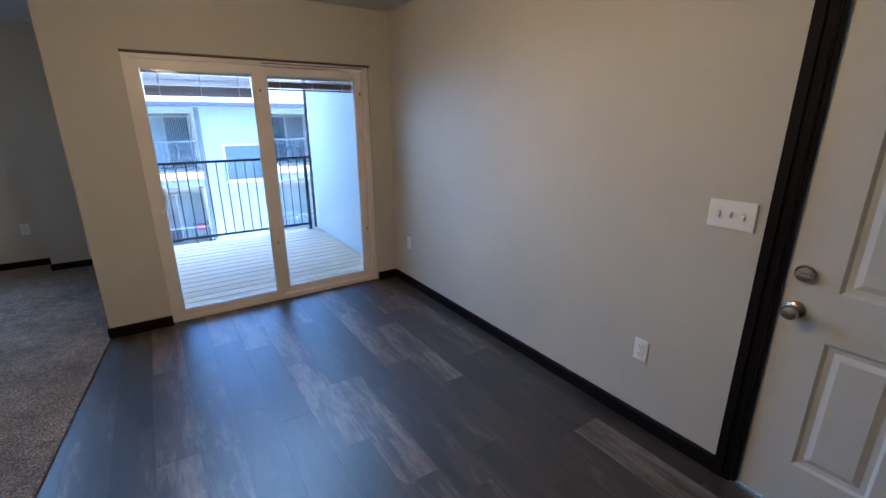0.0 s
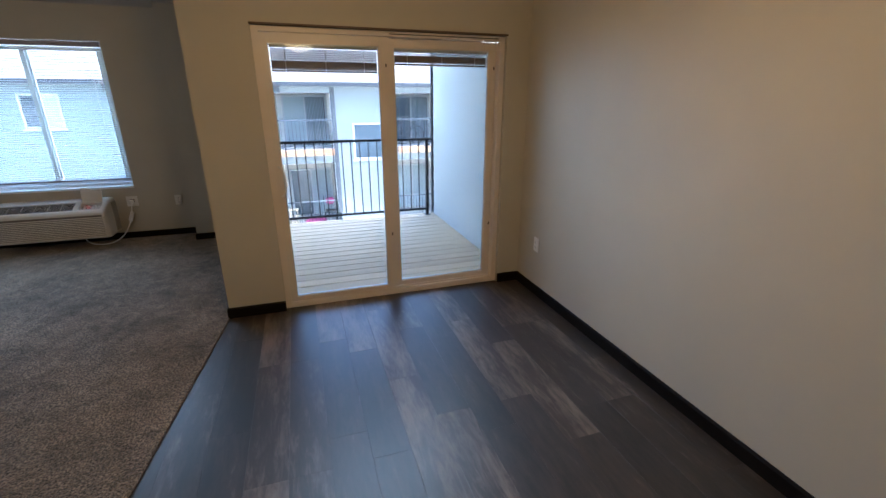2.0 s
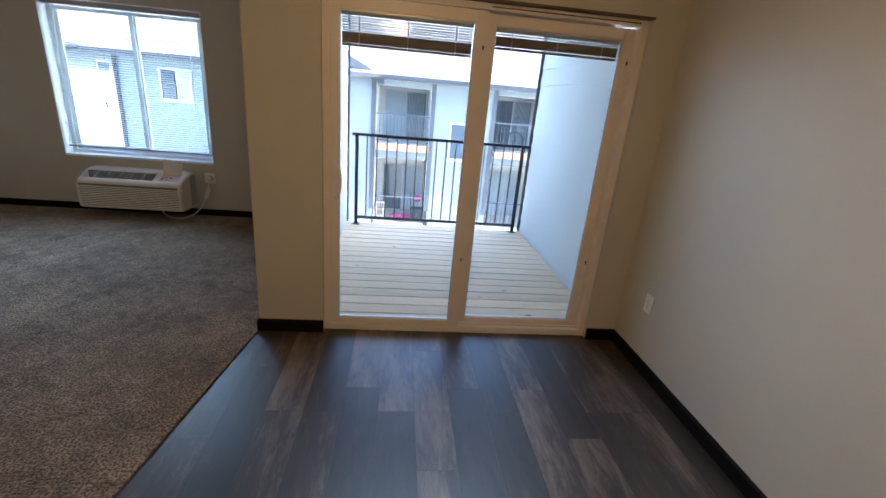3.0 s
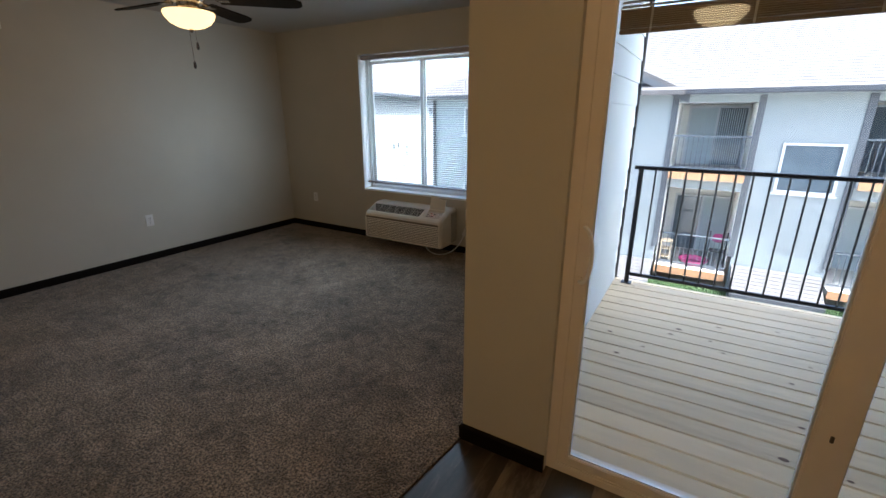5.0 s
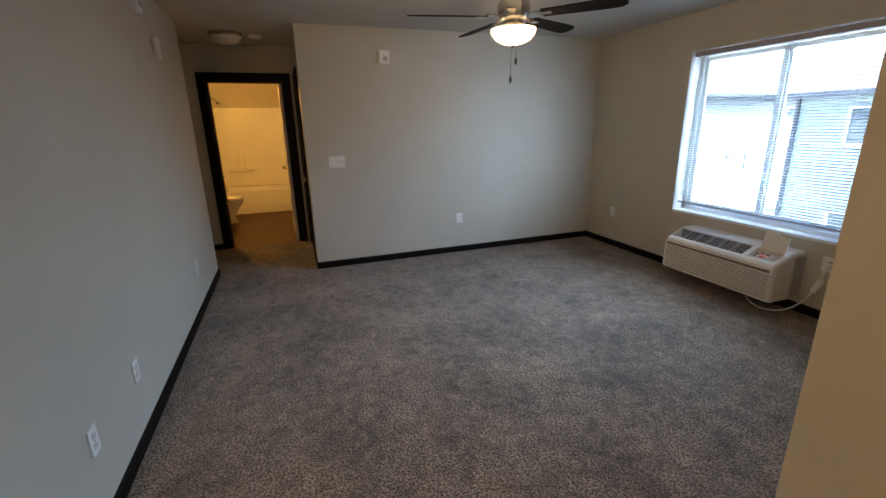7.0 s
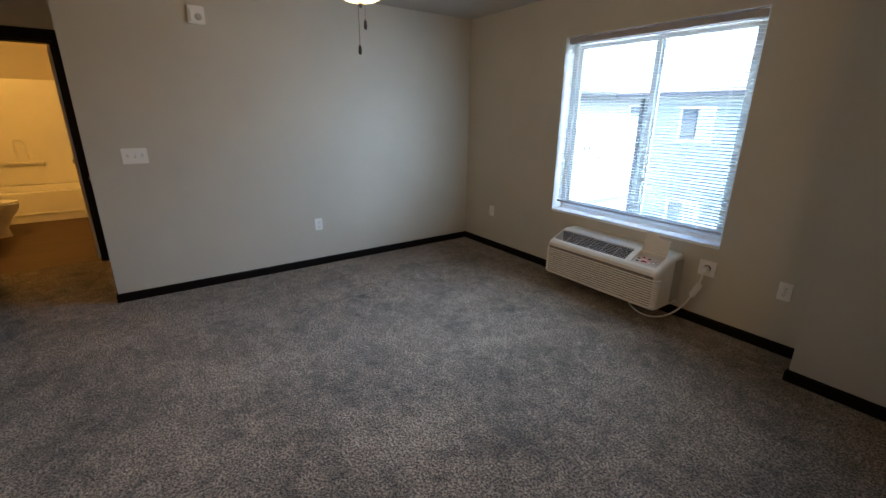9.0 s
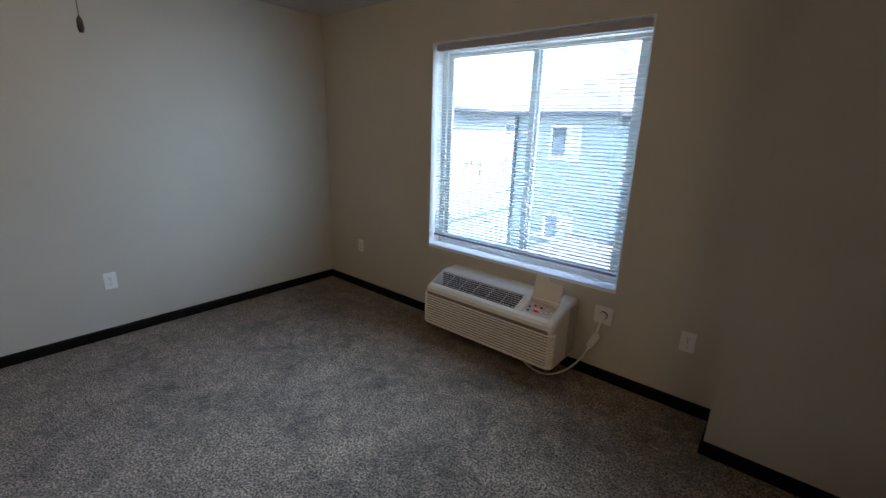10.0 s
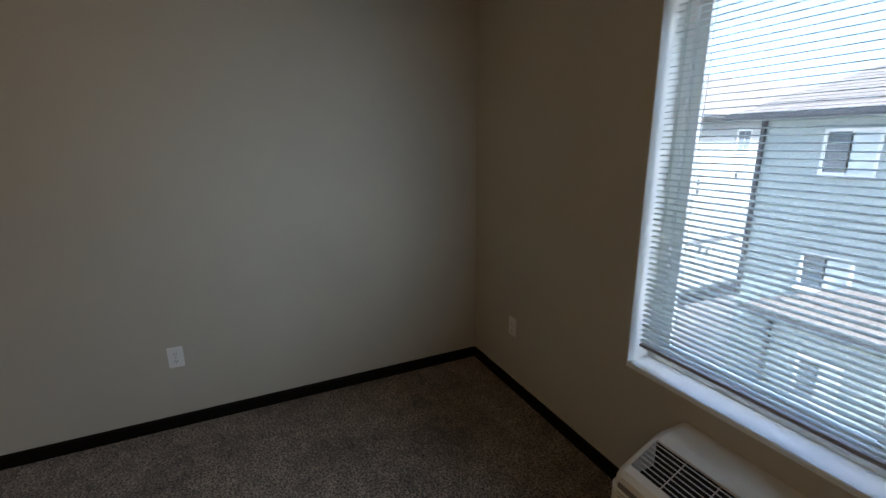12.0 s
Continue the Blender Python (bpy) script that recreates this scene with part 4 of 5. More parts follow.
part("apron_ledge", boxes((W, W + 0.012, -L, L, 0.10, 0.13), bevel=0.004), ACRYLIC, tub)
surround = thing("tub_surround", (0, 0, 0), "white moulded tub surround with a moulded shelf", "tub surround")
part("back_panel", boxes((-9.13, -9.108, 1.25, 2.77, 0.42, 1.88), bevel=0.004), ACRYLIC, surround)
part("side_panel", boxes((-9.108, -8.33, 1.25, 1.272, 0.42, 1.88), bevel=0.004), ACRYLIC, surround)
part("side_panel", boxes((-9.108, -8.33, 2.748, 2.77, 0.42, 1.88), bevel=0.004), ACRYLIC, surround)
part("shelf", boxes((-9.108, -9.04, 1.40, 1.84, 0.72, 0.76), bevel=0.006), ACRYLIC, surround)
bm = bmesh.new()
tube(bm, [(-9.10, 1.56, 0.80), (-9.06, 1.56, 0.82), (-9.06, 1.56, 1.02), (-9.06, 1.58, 1.06), (-9.06, 1.66, 1.06), (-9.06, 1.68, 1.02), (-9.06, 1.68, 0.82), (-9.10, 1.68, 0.80)], 0.007)
part("grab_rail", bm, ACRYLIC, surround, smooth=True)
shower = thing("shower_head", (-8.75, 1.25, 2.02), "chrome shower head on a bent arm", "shower head")
bm = bmesh.new()
tube(bm, [(0, 0, 0), (0, 0.07, 0.015), (0, 0.12, -0.01), (0, 0.155, -0.045)], 0.009)
part("arm", bm, NICKEL, shower, smooth=True)
bm = bmesh.new()
lathe(bm, [(0.012, 0), (0.035, -0.035), (0.038, -0.045)], 18, (0, 0.16, -0.045))
part("head", bm, NICKEL, shower, smooth=True)
toilet = thing("toilet", (-7.62, 0.93, 0), "white porcelain toilet with closed lid", "toilet")
bm = bmesh.new()
box(bm, -0.22, 0.22, 0.012, 0.20, 0.38, 0.76, bevel=0.025)
part("tank", bm, PORCELAIN, toilet, smooth=True)
part("tank_lid", boxes((-0.235, 0.235, 0.006, 0.212, 0.762, 0.80), bevel=0.01), PORCELAIN, toilet)
bm = bmesh.new()
rings = []
for z, sx, sy, cy in ((0.0, 0.11, 0.24, 0.40), (0.10, 0.10, 0.22, 0.40), (0.22, 0.12, 0.24, 0.43), (0.32, 0.175, 0.28, 0.47), (0.385, 0.185, 0.29, 0.48), (0.39, 0.15, 0.25, 0.48)):
    rings.append([bm.verts.new((sx * math.cos(6.2832 * k / 28), cy + sy * math.sin(6.2832 * k / 28), z)) for k in range(28)])
for p, q in zip(rings, rings[1:]):
    for k in range(28):
        bm.faces.new((p[k], p[(k + 1) % 28], q[(k + 1) % 28], q[k]))
bm.faces.new(rings[0]), bm.faces.new(rings[-1])
part("bowl", bm, PORCELAIN, toilet, smooth=True)
for nm, z0, z1, s in (("seat", 0.392, 0.408, 1.0), ("lid", 0.411, 0.432, 0.99)):
    bm = bmesh.new()
    rings = [[bm.verts.new((s * g * 0.19 * math.cos(6.2832 * k / 28), 0.475 + s * g * 0.295 * math.sin(6.2832 * k / 28), z)) for k in range(28)]
             for g, z in ((0.97, z0), (1.0, z0 + 0.005), (1.0, z1 - 0.006), (0.96, z1))]
    for p, q in zip(rings, rings[1:]):
        for k in range(28):
            bm.faces.new((p[k], p[(k + 1) % 28], q[(k + 1) % 28], q[k]))
    bm.faces.new(rings[0]), bm.faces.new(rings[-1])
    part(nm, bm, PORCELAIN, toilet, smooth=True)
part("flush_lever", boxes((0.10, 0.17, 0.20, 0.215, 0.68, 0.70), bevel=0.004), NICKEL, toilet)
OAK = material("vanity_wood", (0.34, 0.21, 0.11), 0.5, spread=0.2, scale=20, stretch=(1, 1, 8))
vanity = thing("bathroom_vanity", (-6.80, 1.00, 0), "wooden bathroom vanity with drawers and a pale top", "vanity")
part("carcass", boxes((-0.42, 0.42, -0.056, 0.50, 0.09, 0.79)), OAK, vanity)
part("toe_kick", boxes((-0.41, 0.41, -0.056, 0.44, 0, 0.09)), DARK_WOOD, vanity)
for z0, z1 in ((0.11, 0.32), (0.34, 0.55), (0.57, 0.77)):
    dr = part("drawer", boxes((-0.40, -0.10, 0.501, 0.518, z0, z1), bevel=0.003), OAK, vanity)
    part("knob", lathe(bmesh.new(), [(0.006, 0.518), (0.014, 0.53), (0.012, 0.542)], 14, (-0.25, 0, (z0 + z1) / 2), "Y"), NICKEL, dr)
dr = part("door", boxes((-0.08, 0.40, 0.501, 0.518, 0.11, 0.77), bevel=0.003), OAK, vanity)
part("knob", lathe(bmesh.new(), [(0.006, 0.518), (0.014, 0.53), (0.012, 0.542)], 14, (-0.04, 0, 0.60), "Y"), NICKEL, dr)
top = part("top", boxes((-0.44, 0.44, -0.056, 0.53, 0.79, 0.825), bevel=0.006), ACRYLIC, vanity, "pale cultured marble top")
part("backsplash", boxes((-0.44, 0.44, -0.056, -0.04, 0.826, 0.92)), ACRYLIC, vanity)
bm = bmesh.new()
tube(bm, [(0, 0.05, 0.82), (0, 0.05, 0.93), (0, 0.10, 0.97), (0, 0.19, 0.95)], 0.012)
part("faucet", bm, NICKEL, vanity, smooth=True)

# ---------------------------------------------------------------- balcony
deck = tagged(new("balcony_deck"), "weathered pine balcony deck of spaced boards", "deck", kind="structure")
part("joist", boxes(*[(x, x + 0.04, 3.84, 6.34, -0.245, -0.047) for x in (-0.2, 0.2, 0.6, 1.0, 1.4, 1.9)]), KNOT, deck)
part("fascia", boxes((-0.248, 1.93, 6.345, 6.385, -0.30, -0.05)), DECK, deck)

rail = thing("balcony_railing", (0, 6.26, -0.02), "black metal balcony railing with round balusters", "railing")
for x in (-0.105, 1.848):
    p = part("post", boxes((x - 0.019, x + 0.019, -0.019, 0.019, 0.006, 1.075), bevel=0.003), BLACK_METAL, rail)
    part("foot_plate", boxes((x - 0.045, x + 0.045, -0.045, 0.045, 0, 0.008), bevel=0.002), BLACK_METAL, p)
part("top_rail", boxes((-0.16, 1.93, -0.022, 0.022, 1.050, 1.082), bevel=0.004), BLACK_METAL, rail)
part("bottom_rail", boxes((-0.09, 1.835, -0.013, 0.013, 0.075, 0.105), bevel=0.003), BLACK_METAL, rail)
for k in range(16):
    x = -0.105 + (k + 1) * 1.953 / 17
    bm = bmesh.new()
    lathe(bm, [(0.0075, 0.10), (0.0075, 1.055)], 8, (x, 0, 0))
    part("baluster", bm, BLACK_METAL, rail, smooth=True)


def siding(name, face, out, y0, y1, z0, z1, label):
    """A wall clad in lapped boards; each course a wedge that stands proud at its foot."""
    t = 0.115
    root = setting(name, boxes((min(face, face - out * t), max(face, face - out * t), y0, y1, z0, z1)), SIDING, label, "wall")
    step = 0.178
    bm = bmesh.new()
    prof = [(0.0, 0.0), (out * 0.014, 0.0), (out * 0.003, step + 0.012), (0.0, step + 0.012)]
    extrude_profile(bm, prof, "Y", y0 + 0.002, y1 - 0.002)
    me = mesh_of("board", bm, SIDING)
    z = z0
    while z + step < z1:
        b = new("board", me)
        b.parent = root
        b.location = (face, 0, z)
        z += step
    return root


siding("wall_balcony_west", -0.235, 1, 3.832, 6.355, -0.045, H, "pale grey lapped siding wall of the balcony")
siding("wall_balcony_east", 1.985, -1, 3.832, 6.355, -0.045, H, "pale grey lapped siding wall of the balcony")
setting("trim_corner_boards", boxes((-0.235, -0.205, 6.356, 6.376, -0.30, H), (1.945, 1.985, 6.356, 6.376, -0.30, H)), TRIM_GREY, "grey corner boards at the balcony's ends", "trim")
setting("wall_facade", boxes((-9.25, -3.193, 6.361, 6.40, -5.9, 2.6), (-1.672, -0.25, 6.361, 6.40, -5.9, 2.6), (-3.193, -1.672, 6.361, 6.40, -5.9, 0.58),
                                                 (-3.193, -1.672, 6.361, 6.40, 2.13, 2.6), (2.09, 9, 6.30, 6.40, -5.9, 2.6)), STUCCO, "white outer wall of the apartment house", "wall")

# ---------------------------------------------------------------- courtyard
GROUND = -5.9
setting("ground", boxes((-900, 900, -900, 900, -6.2, GROUND)), CONCRETE, "pale paved courtyard ground", "ground")
bm = boxes((-0.60, 1.44, 14.7, 15.70, GROUND + 0.001, -3.20), (3.42, 5.50, 14.7, 15.70, GROUND + 0.001, -3.20))
rnd = random.Random(4)
for _ in range(3000):
    x, y = rnd.choice((-0.58, 3.44)) + rnd.uniform(0, 2.0), rnd.uniform(14.72, 15.68)
    a, h = rnd.uniform(0, 6.28), rnd.uniform(0.05, 0.12)
    dx, dy = 0.014 * math.cos(a), 0.014 * math.sin(a)
    bm.faces.new([bm.verts.new(v) for v in ((x - dx, y - dy, -3.20), (x + dx, y + dy, -3.20), (x + dy * 2, y - dx * 2, -3.20 + h))])
tagged(part("grass", bm, GRASS), "raised grass bank under the balconies opposite", "grass", kind="stuff")

FY = 16.0
EAVE = 2.10
FAR_WHITE = material("far_white_trim", (0.52, 0.53, 0.53), 0.5, spread=0.04)
DARK_GLASS = material("dark_window_glass", (0.085, 0.105, 0.12), 0.08, spread=0.3, scale=2)
CURTAIN = material("vertical_blind", (0.40, 0.45, 0.46), 0.7, spread=0.1)
GUTTER = material("dark_gutter", (0.035, 0.037, 0.042), 0.5)
ORANGE = material("orange_timber_fascia", (0.34, 0.18, 0.085), 0.7, spread=0.15, scale=9)
FAR_RAIL = material("pale_grey_railing", (0.10, 0.112, 0.122), 0.5, spread=0.05)
TAN_WALL = material("tan_recess_wall", (0.74, 0.715, 0.64), 0.75, spread=0.06)


def far_window(parent, x0, x1, z0, z1, y=FY, halves=2):
    """A window set in a facade: white frame, sill and dark panes with a blind behind part of them."""
    f = 0.06
    w = part("window", boxes((x0, x0 + f, y - 0.03, y + 0.06, z0, z1), (x1 - f, x1, y - 0.03, y + 0.06, z0, z1), (x0 + f, x1 - f, y - 0.03, y + 0.06, z1 - f, z1),
                             (x0 + f, x1 - f, y - 0.03, y + 0.06, z0, z0 + f)), FAR_WHITE, parent, "white framed window with dark panes")
    n = halves
    for k in range(n):
        a = x0 + f + k * (x1 - x0 - 2 * f) / n
        b = x0 + f + (k + 1) * (x1 - x0 - 2 * f) / n - (0.04 if k < n - 1 else 0)
        part("pane", boxes((a, b, y + 0.02, y + 0.03, z0 + f, z1 - f)), DARK_GLASS if k % 2 == 0 or x0 > 0 else CURTAIN, w)
    part("sill", boxes((x0 - 0.04, x1 + 0.04, y - 0.07, y - 0.031, z0 - 0.05, z0)), FAR_WHITE, w)
    return w


def wall_with_holes(x0, x1, z0, z1, holes, y0, y1):
    """Boxes of a facade strip round openings that lie above one another."""
    rows, xs = [], sorted({x0, x1, *[v for h in holes for v in h[:2]]})
    for a, b in zip(xs, xs[1:]):
        cuts = sorted((h[2], h[3]) for h in holes if h[0] <= a and h[1] >= b)
        z = z0
        for c, d in cuts:
            rows.append((a, b, y0, y1, z, c))
            z = d
        rows.append((a, b, y0, y1, z, z1))
    return boxes(*rows)


house = thing("apartment_building", (0.1, 0, 0), "white three-storey apartment building with recessed balconies and shingle roof", "building")
WINS = [(-7.18, -6.22, 0.78, 1.73), (-7.18, -6.22, -1.75, -0.92)]
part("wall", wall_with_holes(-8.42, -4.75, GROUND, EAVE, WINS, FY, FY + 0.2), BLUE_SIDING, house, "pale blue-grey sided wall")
for w in WINS:
    far_window(house, *w)
rows = []
for k in range(30):
    z = -3.0 + k * 0.168
    cut = [w for w in WINS if w[2] - 0.06 < z + 0.06 and w[3] + 0.02 > z]
    if cut:
        rows += [(-8.33, cut[0][0] - 0.05, FY - 0.012, FY - 0.001, z, z + 0.06), (cut[0][1] + 0.05, -4.84, FY - 0.012, FY - 0.001, z, z + 0.06)]
    else:
        rows.append((-8.33, -4.84, FY - 0.012, FY - 0.001, z, z + 0.06))
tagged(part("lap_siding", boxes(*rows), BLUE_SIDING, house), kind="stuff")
GWINS = [(-3.25, -2.2, 0.55, 1.75), (-3.25, -2.2, -2.2, -1.0)]
part("wall", wall_with_holes(-4.75, -0.62, GROUND, EAVE, GWINS, FY, FY + 0.2), STUCCO, house)
for w in GWINS:
    far_window(house, *w)
bm = bmesh.new()
extrude_profile(bm, [(-4.75, EAVE), (-0.62, EAVE), (-2.685, EAVE + 0.97)], "Y", FY, FY + 0.2)
part("gable", bm, STUCCO, house)
PW = [(1.90, 3.12, -0.43, 0.81)]
part("wall", wall_with_holes(1.32, 3.38, GROUND, EAVE, PW, FY, FY + 0.2), STUCCO, house)
far_window(house, *PW[0], halves=1)
part("wall", boxes((5.35, 14.0, FY, FY + 0.2, GROUND, EAVE)), STUCCO, house)
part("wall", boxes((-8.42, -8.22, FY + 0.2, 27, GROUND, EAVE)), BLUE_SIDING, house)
part("wall", boxes((-8.4, 14, 18.0, 18.15, GROUND, EAVE)), TAN_WALL, house, "tan back wall of the balconies")
part("plinth", boxes((-8.44, 14.0, FY - 0.03, FY, GROUND, GROUND + 0.3)), TRIM_GREY, house)
for x in (-0.64, 1.30, 3.36, 5.37):
    part("corner_board", boxes((x - 0.08, x + 0.07, FY - 0.025, FY - 0.001, -2.3, EAVE - 0.02)), TRIM_GREY, house, "grey corner board")
for x in (-8.36, -4.62):
    part("downspout", boxes((x - 0.045, x + 0.045, FY - 0.12, FY - 0.03, -2.3, EAVE - 0.1), bevel=0.01), GUTTER, house)


def balcony(x0, x1, floor, head, door, curtain_first):
    b = part("balcony", boxes((x0, x1, FY - 0.25, 18.0, floor - 0.16, floor), (x0, x1, FY + 0.001, 18.0, head, head + 0.1)), CONCRETE, house)
    part("fascia", boxes((x0, x1, FY - 0.29, FY - 0.251, floor - 0.20, floor + 0.01)), ORANGE, b, "orange timber balcony fascia")
    part("side_wall", boxes((x0 - 0.02, x0, FY + 0.2, 18.0, floor, head), (x1, x1 + 0.02, FY + 0.2, 18.0, floor, head)), TAN_WALL, b)
    part("header", boxes((x0, x1, FY - 0.01, FY + 0.18, head, EAVE if head > 1 else head + 0.3)), STUCCO, b)
    d0, d1 = door
    z1 = floor + (1.74 if head > 1 else 1.83)
    part("door_frame", boxes((d0, d0 + 0.06, 17.92, 18.0, floor, z1), (d1 - 0.06, d1, 17.92, 18.0, floor, z1), (d0 + 0.06, d1 - 0.06, 17.92, 18.0, z1 - 0.06, z1),
                             ((d0 + d1) / 2 - 0.03, (d0 + d1) / 2 + 0.03, 17.92, 18.0, floor, z1 - 0.06)), FAR_WHITE, b, "white sliding door frame")
    mid = (d0 + d1) / 2
    part("door_pane", boxes((d0 + 0.06, mid - 0.03, 17.95, 17.97, floor + 0.03, z1 - 0.06)), CURTAIN if curtain_first else DARK_GLASS, b)
    part("door_pane", boxes((mid + 0.03, d1 - 0.06, 17.95, 17.97, floor + 0.03, z1 - 0.06)), DARK_GLASS if head > 1 else CURTAIN, b)
    for k in range(12 if head > 1 else 0):
        x = mid + 0.05 + k * (d1 - mid - 0.13) / 12
        part("blind_vane", boxes((x, x + 0.022, 17.93, 17.945, floor + 0.05, z1 - 0.08)), CURTAIN, b)
    part("rail", boxes((x0, x1, FY - 0.02, FY + 0.02, floor + 0.92, floor + 0.96), (x0, x1, FY - 0.012, FY + 0.012, floor + 0.08, floor + 0.11)), FAR_RAIL, b)
    n = int((x1 - x0) / 0.115)
    for k in range(1, n):
        x = x0 + k * (x1 - x0) / n
        part("baluster", boxes((x - 0.007, x + 0.007, FY - 0.007, FY + 0.007, floor + 0.11, floor + 0.92)), FAR_RAIL, b)


for x0, x1, door in ((-0.55, 1.22, (-0.36, 1.20)), (3.44, 5.29, (3.75, 5.2))):
    balcony(x0, x1, -0.02, 1.78, door, x0 < 0)
    balcony(x0, x1, -2.78, -0.50, door, x0 > 0)


def roof_slab(name, pts, drop, parent):
    """A sloping slab under a flat outline of four corners."""
    bm = bmesh.new()
    a = [bm.verts.new(p) for p in pts]
    b = [bm.verts.new((p[0], p[1], p[2] - drop)) for p in pts]
    n = len(pts)
    bm.faces.new(a), bm.faces.new(b)
    for k in range(n):
        bm.faces.new((a[k], a[(k + 1) % n], b[(k + 1) % n], b[k]))
    return part(name, bm, SHINGLE, parent, "weathered grey shingle roof")


S = 0.385
main = roof_slab("roof", [(-9.0, FY - 0.5, EAVE), (14.5, FY - 0.5, EAVE), (14.5, 22, EAVE + 6.5 * S), (-5.2, 22, EAVE + 6.5 * S)], 0.12, house)
roof_slab("roof", [(-9.0, 28, EAVE), (14.5, 28, EAVE), (14.5, 22, EAVE + 6.5 * S), (-5.2, 22, EAVE + 6.5 * S)], 0.12, house)
roof_slab("roof", [(-9.0, FY - 0.5, EAVE), (-9.0, 28, EAVE), (-5.2, 22, EAVE + 6.5 * S)], 0.12, house)
for k in range(1, 30):
    y = FY - 0.5 + k * 6.5 / 30
    z = EAVE + (y - FY + 0.5) * S
    x0 = -9.0 + 4.1 * k / 30
    part("shingle_course", boxes((x0 + 0.1, 14.4, y - 0.01, y + 0.015, z - 0.03, z + 0.008)), SHINGLE, main)
# ground floor set forward under pent roofs
GROUND_WINS = [(-6.55, -5.75, -3.95, -2.95)]
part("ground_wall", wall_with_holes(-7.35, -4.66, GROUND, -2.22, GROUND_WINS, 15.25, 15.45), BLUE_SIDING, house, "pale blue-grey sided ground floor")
far_window(house, *GROUND_WINS[0], y=15.25)
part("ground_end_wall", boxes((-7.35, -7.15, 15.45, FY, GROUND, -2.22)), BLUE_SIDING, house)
roof_slab("pent_roof", [(-7.72, 15.0, -2.2), (-4.60, 15.0, -2.2), (-4.60, 15.99, -1.52), (-6.25, 15.99, -1.52)], 0.08, house)
roof_slab("pent_roof", [(-7.72, 15.0, -2.2), (-6.25, 15.99, -1.52), (-7.72, 15.99, -2.2)], 0.08, house)
part("gutter", boxes((-7.75, -4.60, 14.90, 14.99, -2.30, -2.19), bevel=0.01), GUTTER, house)
part("downspout", boxes((-7.20, -7.11, 15.13, 15.22, GROUND + 0.1, -2.45), bevel=0.01), GUTTER, house)
bm = bmesh.new()
tube(bm, [(-7.40, 14.95, -2.28), (-7.20, 15.10, -2.36), (-7.155, 15.175, -2.50)], 0.04, 8)
part("downspout_elbow", bm, GUTTER, house, smooth=True)
for x0, x1, top in ((-4.58, -0.62, -2.72), (1.36, 3.30, -2.52), (5.42, 14.0, -2.52)):
    part("ground_wall", boxes((x0 + 0.1, x1 - 0.1, 15.25, 15.45, GROUND, top - 0.42)), STUCCO, house)
    pent = roof_slab("pent_roof", [(x0, 14.95, top - 0.46), (x1, 14.95, top - 0.46), (x1, 15.99, top), (x0, 15.99, top)], 0.08, house)
    for k in range(1, 8):
        y = 14.95 + k * 1.04 / 8
        z = top - 0.46 + (y - 14.95) * 0.46 / 1.04
        part("shingle_course", boxes((x0, x1, y - 0.008, y + 0.012, z - 0.03, z + 0.008)), SHINGLE, pent)
    part("gutter", boxes((x0, x1, 14.86, 14.945, top - 0.55, top - 0.46), bevel=0.01), GUTTER, house)
gx, gz = -2.685, EAVE + 1.06
roof_slab("gable_roof", [(-5.05, FY - 0.25, EAVE - 0.06), (gx, FY - 0.25, gz), (gx, 18.6, gz), (-5.05, FY + 0.2, EAVE - 0.06)], 0.10, house)
roof_slab("gable_roof", [(-0.32, FY - 0.25, EAVE - 0.06), (gx, FY - 0.25, gz), (gx, 18.6, gz), (-0.32, FY + 0.2, EAVE - 0.06)], 0.10, house)
part("gutter", boxes((-9.0, -5.0, FY - 0.58, FY - 0.5, EAVE - 0.12, EAVE), (-0.4, 14.5, FY - 0.58, FY - 0.5, EAVE - 0.12, EAVE), bevel=0.01), GUTTER, house)
part("soffit", boxes((-8.9, -5.06, FY - 0.49, FY, EAVE - 0.14, EAVE - 0.125), (-0.31, 14.0, FY - 0.49, FY, EAVE - 0.14, EAVE - 0.125)), STUCCO, house)
for sgn, x0 in ((1, -5.05), (-1, -0.32)):
    bm = bmesh.new()
    extrude_profile(bm, [(x0, EAVE - 0.16), (gx, gz - 0.10), (gx, gz - 0.28), (x0, EAVE - 0.34)], "Y", FY - 0.26, FY - 0.23)
    part("barge_board", bm, TRIM_GREY, house, "grey barge board")

# far wing across the courtyard, its long face towards the sun
wing = thing("apartment_wing", (0, 0, 0), "sunlit white long apartment building with a hipped shingle roof", "building")
part("wall", boxes((-26, -14.2, 9, 46, GROUND, 2.5)), STUCCO, wing)
part("plinth", boxes((-14.2, -14.17, 9, 46, GROUND, -5.35)), TRIM_GREY, wing)
roof_slab("roof", [(-13.6, 8.4, 2.5), (-13.6, 46.6, 2.5), (-20, 40, 5.2), (-20, 15, 5.2)], 0.14, wing)
roof_slab("roof", [(-26.6, 8.4, 2.5), (-26.6, 46.6, 2.5), (-20, 40, 5.2), (-20, 15, 5.2)], 0.14, wing)
roof_slab("roof", [(-13.6, 8.4, 2.5), (-26.6, 8.4, 2.5), (-20, 15, 5.2)], 0.14, wing)
roof_slab("roof", [(-13.6, 46.6, 2.5), (-26.6, 46.6, 2.5), (-20, 40, 5.2)], 0.14, wing)
part("gutter", boxes((-13.62, -13.52, 8.4, 46.6, 2.36, 2.48)), GUTTER, wing)
part("belt_board", boxes((-14.2, -14.16, 9, 46, -3.0, -2.84)), TRIM_GREY, wing, "grey belt board between storeys")
